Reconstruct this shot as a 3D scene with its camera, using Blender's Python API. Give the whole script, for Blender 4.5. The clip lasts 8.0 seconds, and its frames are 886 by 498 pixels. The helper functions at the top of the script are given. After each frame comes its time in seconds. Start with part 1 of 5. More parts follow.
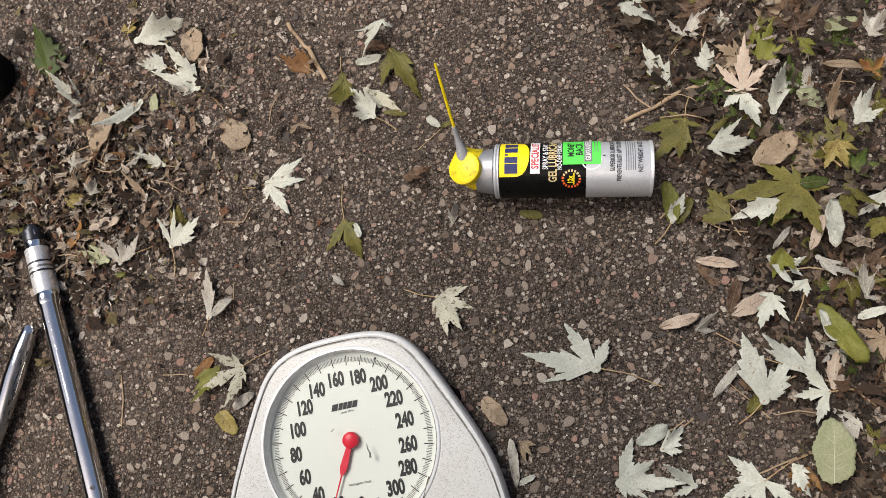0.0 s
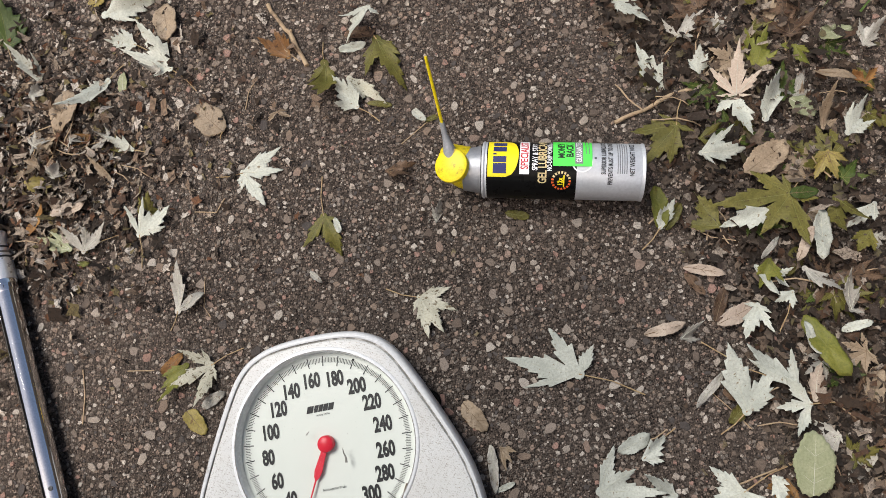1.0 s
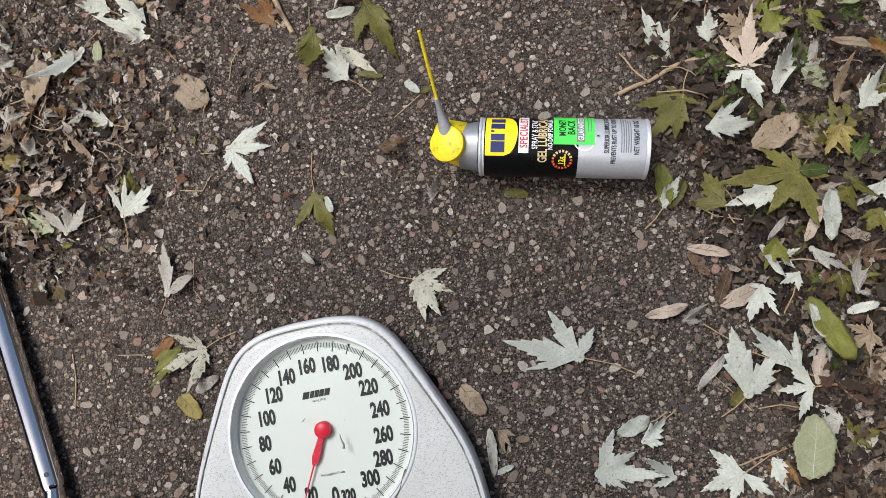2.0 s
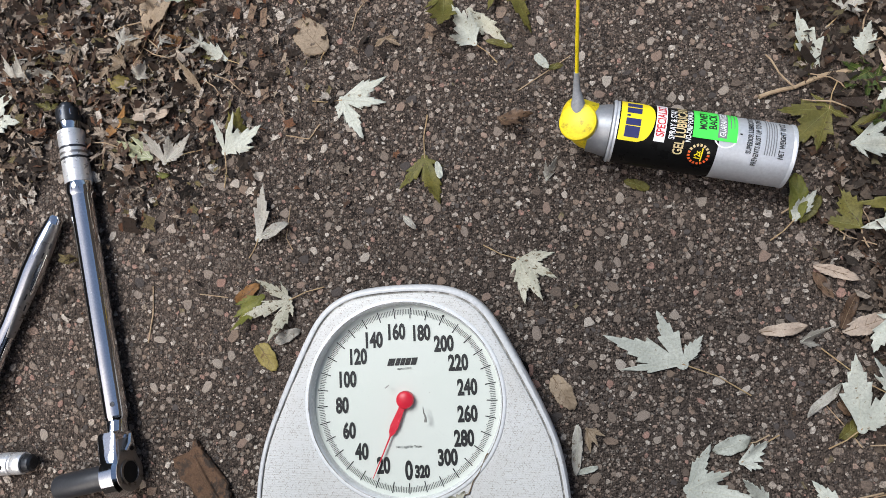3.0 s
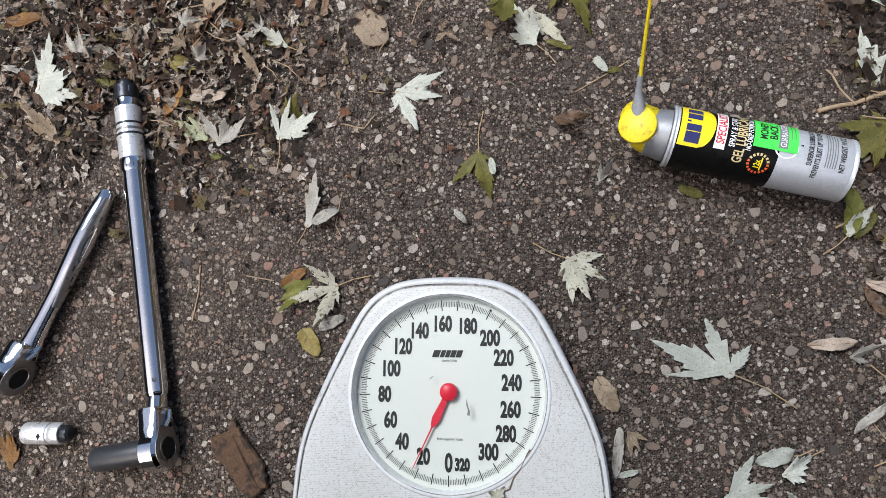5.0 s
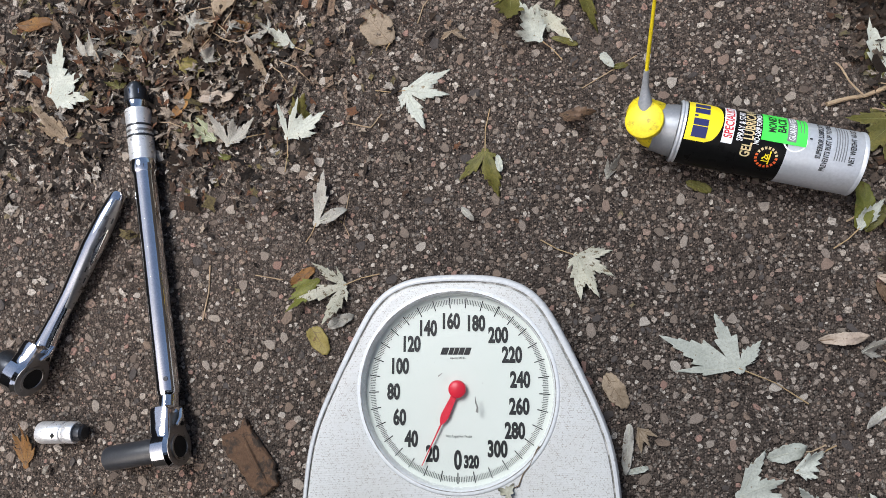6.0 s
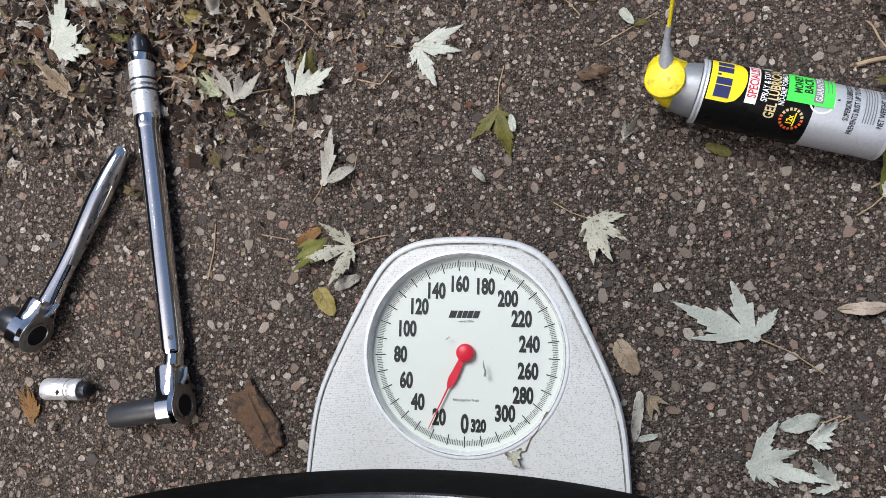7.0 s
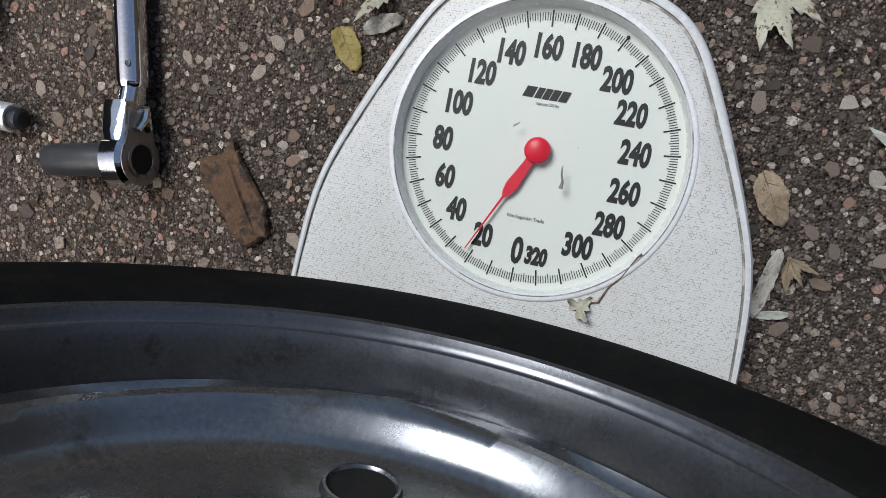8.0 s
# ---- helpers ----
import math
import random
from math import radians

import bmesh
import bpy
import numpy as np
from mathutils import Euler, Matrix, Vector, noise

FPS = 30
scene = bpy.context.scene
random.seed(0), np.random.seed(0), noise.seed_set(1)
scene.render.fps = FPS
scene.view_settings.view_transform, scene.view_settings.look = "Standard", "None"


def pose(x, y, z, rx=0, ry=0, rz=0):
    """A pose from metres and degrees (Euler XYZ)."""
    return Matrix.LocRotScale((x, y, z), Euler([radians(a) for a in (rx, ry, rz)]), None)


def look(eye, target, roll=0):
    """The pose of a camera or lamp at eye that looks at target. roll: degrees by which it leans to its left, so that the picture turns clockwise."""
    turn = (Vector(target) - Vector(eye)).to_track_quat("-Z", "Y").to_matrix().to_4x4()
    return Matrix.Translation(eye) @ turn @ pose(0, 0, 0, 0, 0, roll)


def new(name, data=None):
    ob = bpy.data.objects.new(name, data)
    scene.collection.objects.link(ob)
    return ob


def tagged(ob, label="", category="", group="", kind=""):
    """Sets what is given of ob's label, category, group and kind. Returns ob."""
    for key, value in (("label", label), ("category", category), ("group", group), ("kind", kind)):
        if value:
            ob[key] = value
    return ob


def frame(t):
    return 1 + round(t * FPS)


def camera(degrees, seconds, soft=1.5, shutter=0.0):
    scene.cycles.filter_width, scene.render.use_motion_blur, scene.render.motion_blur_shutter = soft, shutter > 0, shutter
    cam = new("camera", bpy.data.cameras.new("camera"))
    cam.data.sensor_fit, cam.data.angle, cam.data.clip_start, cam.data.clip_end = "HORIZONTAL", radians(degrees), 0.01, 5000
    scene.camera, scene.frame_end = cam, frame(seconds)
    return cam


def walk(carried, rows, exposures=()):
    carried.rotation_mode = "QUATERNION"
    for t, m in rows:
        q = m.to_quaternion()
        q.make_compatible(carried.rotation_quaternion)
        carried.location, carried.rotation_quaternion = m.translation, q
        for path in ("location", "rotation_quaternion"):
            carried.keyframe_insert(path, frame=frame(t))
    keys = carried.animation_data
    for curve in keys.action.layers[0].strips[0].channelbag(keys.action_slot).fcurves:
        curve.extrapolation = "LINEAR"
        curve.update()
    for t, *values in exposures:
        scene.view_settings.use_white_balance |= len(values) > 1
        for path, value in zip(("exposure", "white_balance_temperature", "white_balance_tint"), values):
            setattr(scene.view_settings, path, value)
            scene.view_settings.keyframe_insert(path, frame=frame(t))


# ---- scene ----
cam = camera(67, 8.0, soft=0.5)
PATH = [
    (0, pose(0.2138, 0.0038, 0.6779, 11.93, 10.24, -11.76)),
    (0.5, pose(0.1826, 0.0407, 0.6691, 11.07, 7.46, -8.31)),
    (1, pose(0.1988, 0.0281, 0.6631, 10.58, 7.12, -10.73)),
    (1.2, pose(0.2035, 0.0377, 0.6566, 9.41, 6.37, -11.35)),
    (2.3, pose(0.2010, 0.0746, 0.6395, 4.99, 7.73, -11.10)),
    (2.5, pose(0.1783, 0.0759, 0.6315, 5.34, 8.44, -9.69)),
    (3, pose(0.1139, 0.0540, 0.6280, 7.08, 7.32, -2.98)),
    (3.5, pose(0.0896, 0.0374, 0.6369, 8.35, 7.10, -0.97)),
    (4, pose(0.0762, 0.0370, 0.6392, 8.58, 7.10, 0.17)),
    (4.5, pose(0.0719, 0.0397, 0.6328, 8.46, 7.07, 0.52)),
    (6, pose(0.0771, 0.0353, 0.6329, 8.52, 8.48, 0.11)),
    (6.5, pose(0.0778, 0.0377, 0.6334, 8.42, 8.64, -0.12)),
    (7, pose(0.0733, 0.0296, 0.6179, 6.09, 9.03, 1.12)),
    (7.5, pose(0.0255, -0.0130, 0.4945, -1.00, 6.86, 6.65)),
    (8, pose(0.0311, -0.0102, 0.4343, -6.10, 11.99, 11.12)),
]
# light of a dull, overcast autumn day
walk(cam, PATH, [(0, 0.54, 6780, 11), (1.0, 0.54, 6520, 10), (2.5, 0.54, 6130, 9), (6.5, 0.56, 6020, 9), (7.2, 0.50, 6040, 9), (8.0, 0.31, 6080, 8)])

world = bpy.data.worlds.new("overcast_sky")
scene.world = world
world.use_nodes = True
wn = world.node_tree
bg = wn.nodes["Background"]
sky = wn.nodes.new("ShaderNodeTexSky")
sky.sky_type, sky.sun_disc = "NISHITA", False
sky.sun_elevation, sky.sun_rotation = radians(52), radians(215)
sky.air_density, sky.dust_density, sky.ozone_density = 1.0, 6.0, 0.6
wn.links.new(sky.outputs[0], bg.inputs[0])
bg.inputs[1].default_value = 0.10
sun_data = bpy.data.lights.new("sun", "SUN")
sun_data.energy, sun_data.angle, sun_data.color = 2.6, radians(26), (1.0, 0.97, 0.93)
sun = new("sun", sun_data)
sun.matrix_world = look((-1.2, 1.4, 3.0), (0, 0, 0))


# ---------------------------------------------------------------- materials
def nodes_of(name):
    m = bpy.data.materials.new(name)
    m.use_nodes = True
    t = m.node_tree
    return m, t, t.nodes["Principled BSDF"]


def node(t, kind, **sets):
    n = t.nodes.new(kind)
    for k, v in sets.items():
        n.inputs[k.replace("_", " ")].default_value = v
    return n


def mixed(t, fac, a, b, how="MIX"):
    n = t.nodes.new("ShaderNodeMix")
    n.data_type, n.blend_type = "RGBA", how
    for sock, v in ((n.inputs[0], fac), (n.inputs[6], a), (n.inputs[7], b)):
        if hasattr(v, "is_output"):
            t.links.new(v, sock)
        elif isinstance(v, tuple):
            sock.default_value = (*v, 1)
        else:
            sock.default_value = v
    return n.outputs[2]


def stepped(t, value, lo, hi):
    n = t.nodes.new("ShaderNodeMapRange")
    n.inputs[1].default_value, n.inputs[2].default_value = lo, hi
    t.links.new(value, n.inputs[0])
    return n.outputs[0]


def coords(t, sx=1.0, sy=1.0, sz=1.0):
    c = t.nodes.new("ShaderNodeTexCoord")
    m = t.nodes.new("ShaderNodeMapping")
    m.inputs["Scale"].default_value = (sx, sy, sz)
    t.links.new(c.outputs["Object"], m.inputs[0])
    return m.outputs[0]


def noisy(t, vec, scale, detail=4.0, rough=0.6):
    n = node(t, "ShaderNodeTexNoise", Scale=scale, Detail=detail, Roughness=rough)
    t.links.new(vec, n.inputs["Vector"])
    return n.outputs["Fac"]


def bumped(t, p, height, strength, distance):
    b = node(t, "ShaderNodeBump", Strength=strength, Distance=distance)
    t.links.new(height, b.inputs["Height"])
    t.links.new(b.outputs[0], p.inputs["Normal"])


def surface(name, c1, c2, scale=40, rough=0.6, metal=0.0, bump=0.3, fine=400, depth=0.0008, dirt=None, dirt_scale=25,
            dirt_from=0.58, coat=0.0, vary=0.0, rough_var=0.12, spec=0.3):
    """Two colours mixed by a coarse noise, a fine grain in relief, and stains of a third colour."""
    m, t, p = nodes_of(name)
    v = coords(t)
    col = mixed(t, stepped(t, noisy(t, v, scale), 0.35, 0.65), c1, c2)
    grain = noisy(t, v, fine, 3)
    col = mixed(t, stepped(t, grain, 0.3, 0.75), col, tuple(0.8 * x for x in c1), "MIX") if bump else col
    if dirt:
        col = mixed(t, stepped(t, noisy(t, v, dirt_scale, 6, 0.7), dirt_from, dirt_from + 0.1), col, dirt)
    if vary:
        info = t.nodes.new("ShaderNodeObjectInfo")
        h = node(t, "ShaderNodeHueSaturation")
        t.links.new(stepped(t, info.outputs["Random"], 0, 1), h.inputs["Value"])
        h.inputs["Value"].default_value = 1
        r = t.nodes.new("ShaderNodeMapRange")
        r.inputs[3].default_value, r.inputs[4].default_value = 1 - vary, 1 + vary
        t.links.new(info.outputs["Random"], r.inputs[0])
        t.links.new(r.outputs[0], h.inputs["Value"])
        t.links.new(col, h.inputs["Color"])
        col = h.outputs[0]
    t.links.new(col, p.inputs["Base Color"])
    rr = t.nodes.new("ShaderNodeMapRange")
    rr.inputs[3].default_value, rr.inputs[4].default_value = max(rough - rough_var, 0.03), min(rough + rough_var, 1)
    t.links.new(noisy(t, v, scale * 3), rr.inputs[0])
    t.links.new(rr.outputs[0], p.inputs["Roughness"])
    p.inputs["Metallic"].default_value = metal
    p.inputs["Specular IOR Level"].default_value = 0.5 if metal else spec
    p.inputs["Coat Weight"].default_value = coat
    p.inputs["Coat Roughness"].default_value = 0.12
    if bump:
        bumped(t, p, grain, bump, depth)
    return m


def asphalt_material():
    m, t, p = nodes_of("worn_asphalt")
    v = coords(t)
    cells = []
    for scale in (520, 260):
        vo = t.nodes.new("ShaderNodeTexVoronoi")
        vo.inputs["Scale"].default_value = scale
        t.links.new(v, vo.inputs["Vector"])
        sep = t.nodes.new("ShaderNodeSeparateColor")
        t.links.new(vo.outputs["Color"], sep.inputs[0])
        cells.append((vo, sep))
    (vo, sep), (grit, grit_sep) = cells
    col = mixed(t, stepped(t, noisy(t, v, 9, 5), 0.3, 0.7), (0.060, 0.047, 0.038), (0.098, 0.076, 0.061))
    # sand grains and larger grit held in the binder
    sand = mixed(t, stepped(t, sep.outputs[0], 0.15, 0.95), (0.016, 0.012, 0.010), (0.26, 0.20, 0.162))
    col = mixed(t, stepped(t, vo.outputs["Distance"], 0.62, 0.30), col, sand)
    chosen = t.nodes.new("ShaderNodeMath")
    chosen.operation = "MULTIPLY"
    t.links.new(stepped(t, grit_sep.outputs[1], 0.62, 0.66), chosen.inputs[0])
    t.links.new(stepped(t, grit.outputs["Distance"], 0.52, 0.40), chosen.inputs[1])
    col = mixed(t, chosen.outputs[0], col, mixed(t, grit_sep.outputs[0], (0.07, 0.054, 0.044), (0.33, 0.285, 0.24)))
    # near-black noise at two sizes, painting the shade of hollows between the grains
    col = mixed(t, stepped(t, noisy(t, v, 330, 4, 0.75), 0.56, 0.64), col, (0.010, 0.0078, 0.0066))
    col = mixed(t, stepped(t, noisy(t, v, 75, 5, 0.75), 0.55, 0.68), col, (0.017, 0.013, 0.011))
    dust = stepped(t, noisy(t, v, 3.2, 4, 0.6), 0.52, 0.75)
    col = mixed(t, dust, col, mixed(t, 0.35, col, (0.17, 0.135, 0.112)))
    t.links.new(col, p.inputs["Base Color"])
    p.inputs["Roughness"].default_value = 0.85
    p.inputs["Specular IOR Level"].default_value = 0.2
    add = t.nodes.new("ShaderNodeMath")
    add.operation = "MULTIPLY_ADD"
    t.links.new(noisy(t, v, 300, 5, 0.7), add.inputs[0])
    add.inputs[1].default_value = 1.6
    t.links.new(vo.outputs["Distance"], add.inputs[2])
    bumped(t, p, add.outputs[0], 1.0, 0.003)
    return m


def pieces_material(name, stops, rough=0.75, grain=500, by_object=False, bump=0.6, spots=None, cover=(0.088, 0.071, 0.058)):
    """A colour for each loose piece, picked from the stops."""
    m, t, p = nodes_of(name)
    v = coords(t)
    if by_object:
        pick = t.nodes.new("ShaderNodeObjectInfo").outputs["Random"]
    else:
        pick = t.nodes.new("ShaderNodeNewGeometry").outputs["Random Per Island"]
    ramp = t.nodes.new("ShaderNodeValToRGB")
    ramp.color_ramp.interpolation = "CONSTANT"
    el = ramp.color_ramp.elements
    while len(el) < len(stops):
        el.new(0.5)
    for e, (at, c) in zip(el, stops):
        e.position, e.color = at, (*c, 1)
    t.links.new(pick, ramp.inputs[0])
    n = noisy(t, v, grain, 4, 0.7)
    col = mixed(t, stepped(t, n, 0.38, 0.85), ramp.outputs[0], (0.035, 0.028, 0.023))
    col = mixed(t, stepped(t, noisy(t, v, 210, 5, 0.75), 0.57, 0.66), col, cover)
    col = mixed(t, stepped(t, noisy(t, v, 620, 3, 0.7), 0.56, 0.66), col, tuple(0.8 * x for x in cover))
    if spots:
        col = mixed(t, stepped(t, noisy(t, v, 90, 5, 0.7), 0.56, 0.62), col, spots)
    t.links.new(col, p.inputs["Base Color"])
    p.inputs["Roughness"].default_value = rough
    p.inputs["Specular IOR Level"].default_value = 0.25
    bumped(t, p, n, bump, 0.0008)
    return m


def leaf_material(name, c1, c2, spot, spot_from=0.62, rough=0.55, sheen=0.1):
    m, t, p = nodes_of(name)
    v = coords(t)
    info = t.nodes.new("ShaderNodeObjectInfo")
    off = t.nodes.new("ShaderNodeVectorMath")
    off.operation = "ADD"
    t.links.new(v, off.inputs[0])
    t.links.new(info.outputs["Random"], off.inputs[1])
    w = off.outputs[0]
    col = mixed(t, stepped(t, noisy(t, w, 45, 4), 0.32, 0.68), c1, c2)
    col = mixed(t, stepped(t, noisy(t, w, 500, 3), 0.4, 0.9), col, tuple(0.7 * x for x in c1))
    col = mixed(t, stepped(t, noisy(t, w, 230, 4, 0.65), spot_from + 0.03, spot_from + 0.07), col, spot)
    h = node(t, "ShaderNodeHueSaturation")
    r = t.nodes.new("ShaderNodeMapRange")
    r.inputs[3].default_value, r.inputs[4].default_value = 0.78, 1.15
    t.links.new(info.outputs["Random"], r.inputs[0])
    t.links.new(r.outputs[0], h.inputs["Value"])
    t.links.new(col, h.inputs["Color"])
    t.links.new(h.outputs[0], p.inputs["Base Color"])
    p.inputs["Roughness"].default_value = rough
    p.inputs["Specular IOR Level"].default_value = 0.25
    bumped(t, p, noisy(t, w, 260, 4), 0.5, 0.0015)
    return m


def mat_material():
    """Embossed woven vinyl, white, with grime in the weave."""
    m, t, p = nodes_of("woven_vinyl")
    v = coords(t, 1, 1, 1)
    br = t.nodes.new("ShaderNodeTexBrick")
    for k, val in (("Scale", 1.0), ("Mortar Size", 0.00030), ("Brick Width", 0.0022), ("Row Height", 0.0015), ("Mortar Smooth", 0.6)):
        br.inputs[k].default_value = val
    t.links.new(v, br.inputs["Vector"])
    dirty = stepped(t, noisy(t, v, 520, 3, 0.6), 0.50, 0.62)
    groove = t.nodes.new("ShaderNodeMath")
    groove.operation = "MULTIPLY"
    t.links.new(br.outputs["Fac"], groove.inputs[0])
    t.links.new(dirty, groove.inputs[1])
    base = mixed(t, stepped(t, noisy(t, v, 18, 5), 0.4, 0.75), (0.60, 0.60, 0.585), (0.55, 0.54, 0.51))
    base = mixed(t, stepped(t, noisy(t, v, 45, 6, 0.75), 0.65, 0.74), base, (0.45, 0.425, 0.375))
    col = mixed(t, groove.outputs[0], base, (0.33, 0.305, 0.265))
    t.links.new(col, p.inputs["Base Color"])
    p.inputs["Roughness"].default_value = 0.42
    inv = t.nodes.new("ShaderNodeMath")
    inv.operation = "SUBTRACT"
    inv.inputs[0].default_value = 1.0
    t.links.new(br.outputs["Fac"], inv.inputs[1])
    bumped(t, p, inv.outputs[0], 0.35, 0.0005)
    return m


def clear_material():
    m = bpy.data.materials.new("clear_plastic")
    m.use_nodes = True
    t = m.node_tree
    t.nodes.clear()
    out = t.nodes.new("ShaderNodeOutputMaterial")
    mix = t.nodes.new("ShaderNodeMixShader")
    f = node(t, "ShaderNodeFresnel", IOR=1.15)
    a = t.nodes.new("ShaderNodeBsdfTransparent")
    b = node(t, "ShaderNodeBsdfGlossy", Roughness=0.12)
    t.links.new(f.outputs[0], mix.inputs[0])
    t.links.new(a.outputs[0], mix.inputs[1])
    t.links.new(b.outputs[0], mix.inputs[2])
    t.links.new(mix.outputs[0], out.inputs[0])
    return m


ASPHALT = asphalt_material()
STONE = [(0.0, (0.222, 0.174, 0.138)), (0.17, (0.298, 0.243, 0.200)), (0.31, (0.140, 0.106, 0.083)), (0.44, (0.292, 0.208, 0.162)),
         (0.55, (0.070, 0.060, 0.056)), (0.64, (0.386, 0.328, 0.272)), (0.76, (0.240, 0.175, 0.131)), (0.87, (0.491, 0.435, 0.372)), (0.95, (0.310, 0.186, 0.147))]
STONES = pieces_material("road_stone", STONE)
STONE_ONE = pieces_material("single_road_stone", STONE, by_object=True)
LITTER = pieces_material("dry_litter", [(0.0, (0.151, 0.115, 0.086)), (0.17, (0.094, 0.061, 0.040)), (0.34, (0.216, 0.180, 0.144)), (0.5, (0.144, 0.072, 0.036)),
                                        (0.62, (0.274, 0.245, 0.202)), (0.74, (0.072, 0.050, 0.036)), (0.84, (0.187, 0.151, 0.086)), (0.93, (0.324, 0.310, 0.266))],
                         rough=0.8, grain=300, spots=(0.07, 0.05, 0.035))
LITTER_DARK = pieces_material("dark_litter", [(0.0, (0.10, 0.075, 0.055)), (0.2, (0.030, 0.019, 0.013)), (0.4, (0.135, 0.098, 0.070)), (0.55, (0.065, 0.032, 0.016)), (0.7, (0.025, 0.019, 0.014)), (0.82, (0.30, 0.25, 0.20)), (0.94, (0.10, 0.085, 0.04))],
                              rough=0.85, grain=300, spots=(0.03, 0.022, 0.016))
LITTER_MIX = pieces_material("heaped_litter", [(0.0, (0.20, 0.138, 0.094)), (0.16, (0.065, 0.037, 0.024)), (0.30, (0.34, 0.275, 0.21)), (0.46, (0.14, 0.062, 0.030)), (0.54, (0.020, 0.014, 0.010)), (0.70, (0.48, 0.43, 0.37)), (0.82, (0.25, 0.20, 0.155)), (0.93, (0.15, 0.12, 0.05))],
                             rough=0.85, grain=300, spots=(0.018, 0.012, 0.009), cover=(0.05, 0.033, 0.023))
# dark soil, coloured near-black to carry the shade in the heaps' gaps
GAP_SOIL = pieces_material("soil_and_gap_shade", [(0.0, (0.022, 0.015, 0.010)), (0.3, (0.012, 0.009, 0.007)), (0.6, (0.035, 0.022, 0.014)), (0.85, (0.055, 0.036, 0.024))],
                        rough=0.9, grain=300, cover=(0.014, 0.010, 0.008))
LEAF = {
    "white": leaf_material("silver_leaf", (0.37, 0.385, 0.33), (0.50, 0.51, 0.445), (0.21, 0.175, 0.12), 0.60),
    "spotted": leaf_material("spotted_leaf", (0.40, 0.385, 0.29), (0.50, 0.48, 0.39), (0.13, 0.10, 0.06), 0.55),
    "grey": leaf_material("grey_leaf", (0.27, 0.25, 0.215), (0.40, 0.385, 0.34), (0.15, 0.12, 0.09), 0.58),
    "olive": leaf_material("olive_leaf", (0.075, 0.072, 0.014), (0.150, 0.130, 0.032), (0.060, 0.042, 0.014), 0.57),
    "green": leaf_material("green_leaf", (0.105, 0.115, 0.018), (0.185, 0.18, 0.036), (0.11, 0.075, 0.02), 0.6),
    "dark": leaf_material("dark_green_leaf", (0.034, 0.058, 0.010), (0.070, 0.092, 0.018), (0.03, 0.03, 0.012), 0.64),
    "pale": leaf_material("pale_green_leaf", (0.23, 0.25, 0.14), (0.31, 0.32, 0.20), (0.15, 0.13, 0.06), 0.66),
    "tan": leaf_material("tan_leaf", (0.20, 0.150, 0.100), (0.33, 0.255, 0.175), (0.11, 0.072, 0.042), 0.58),
    "pink": leaf_material("pinkish_leaf", (0.35, 0.275, 0.215), (0.47, 0.39, 0.31), (0.24, 0.17, 0.115), 0.62),
    "brown": leaf_material("brown_leaf", (0.075, 0.044, 0.026), (0.145, 0.092, 0.058), (0.035, 0.022, 0.014), 0.53),
    "orange": leaf_material("orange_leaf", (0.155, 0.068, 0.022), (0.27, 0.145, 0.045), (0.08, 0.038, 0.016), 0.56),
    "yellow": leaf_material("yellowed_leaf", (0.19, 0.155, 0.042), (0.30, 0.235, 0.075), (0.14, 0.09, 0.035), 0.57),
}
VEIN = surface("leaf_vein", (0.46, 0.46, 0.38), (0.40, 0.40, 0.31), 80, 0.6)
VEIN_GREEN = surface("green_vein", (0.17, 0.17, 0.06), (0.13, 0.13, 0.04), 80, 0.6)
VEIN_DARK = surface("brown_vein", (0.15, 0.10, 0.06), (0.19, 0.14, 0.08), 80, 0.6)
STALK = surface("leaf_stalk", (0.33, 0.22, 0.12), (0.42, 0.33, 0.17), 120, 0.6)
TWIG = surface("twig_bark", (0.40, 0.30, 0.19), (0.28, 0.19, 0.12), 90, 0.8, dirt=(0.10, 0.07, 0.05))
BARK = surface("brown_bark", (0.085, 0.050, 0.030), (0.14, 0.080, 0.046), 60, 0.9, bump=1.0, fine=220, depth=0.002, dirt=(0.035, 0.026, 0.02), dirt_scale=70, dirt_from=0.5)
ENAMEL = surface("white_enamel", (0.655, 0.66, 0.66), (0.61, 0.615, 0.61), 30, 0.35, bump=0.05, fine=300, dirt=(0.36, 0.34, 0.31), dirt_scale=48, dirt_from=0.61, coat=0.15)
GRIME = surface("dark_grime", (0.20, 0.19, 0.17), (0.32, 0.31, 0.28), 90, 0.8, dirt=(0.5, 0.48, 0.45), dirt_scale=70, dirt_from=0.5)
BEZEL = surface("pale_bezel", (0.80, 0.81, 0.81), (0.72, 0.73, 0.73), 50, 0.25, bump=0.05, dirt=(0.36, 0.33, 0.28), dirt_scale=80, dirt_from=0.64, coat=0.5)
DIAL = surface("cream_dial", (0.575, 0.605, 0.55), (0.595, 0.62, 0.57), 12, 0.5, bump=0)
INK = surface("black_ink", (0.012, 0.012, 0.012), (0.02, 0.02, 0.02), 60, 0.5, bump=0)
RED = surface("red_plastic", (0.50, 0.012, 0.03), (0.56, 0.02, 0.04), 60, 0.35, bump=0)
MAT = mat_material()
CLEAR = clear_material()
CHROME = surface("worn_chrome", (0.86, 0.86, 0.87), (0.78, 0.78, 0.79), 70, 0.09, 1.0, bump=0.06, fine=700, depth=0.0003, dirt=(0.33, 0.31, 0.29), dirt_scale=130, dirt_from=0.66, rough_var=0.06)
STEEL = surface("dull_steel", (0.40, 0.39, 0.38), (0.30, 0.29, 0.28), 80, 0.38, 1.0, bump=0.2, fine=600, depth=0.0004, dirt=(0.10, 0.09, 0.08), dirt_scale=120, dirt_from=0.57)
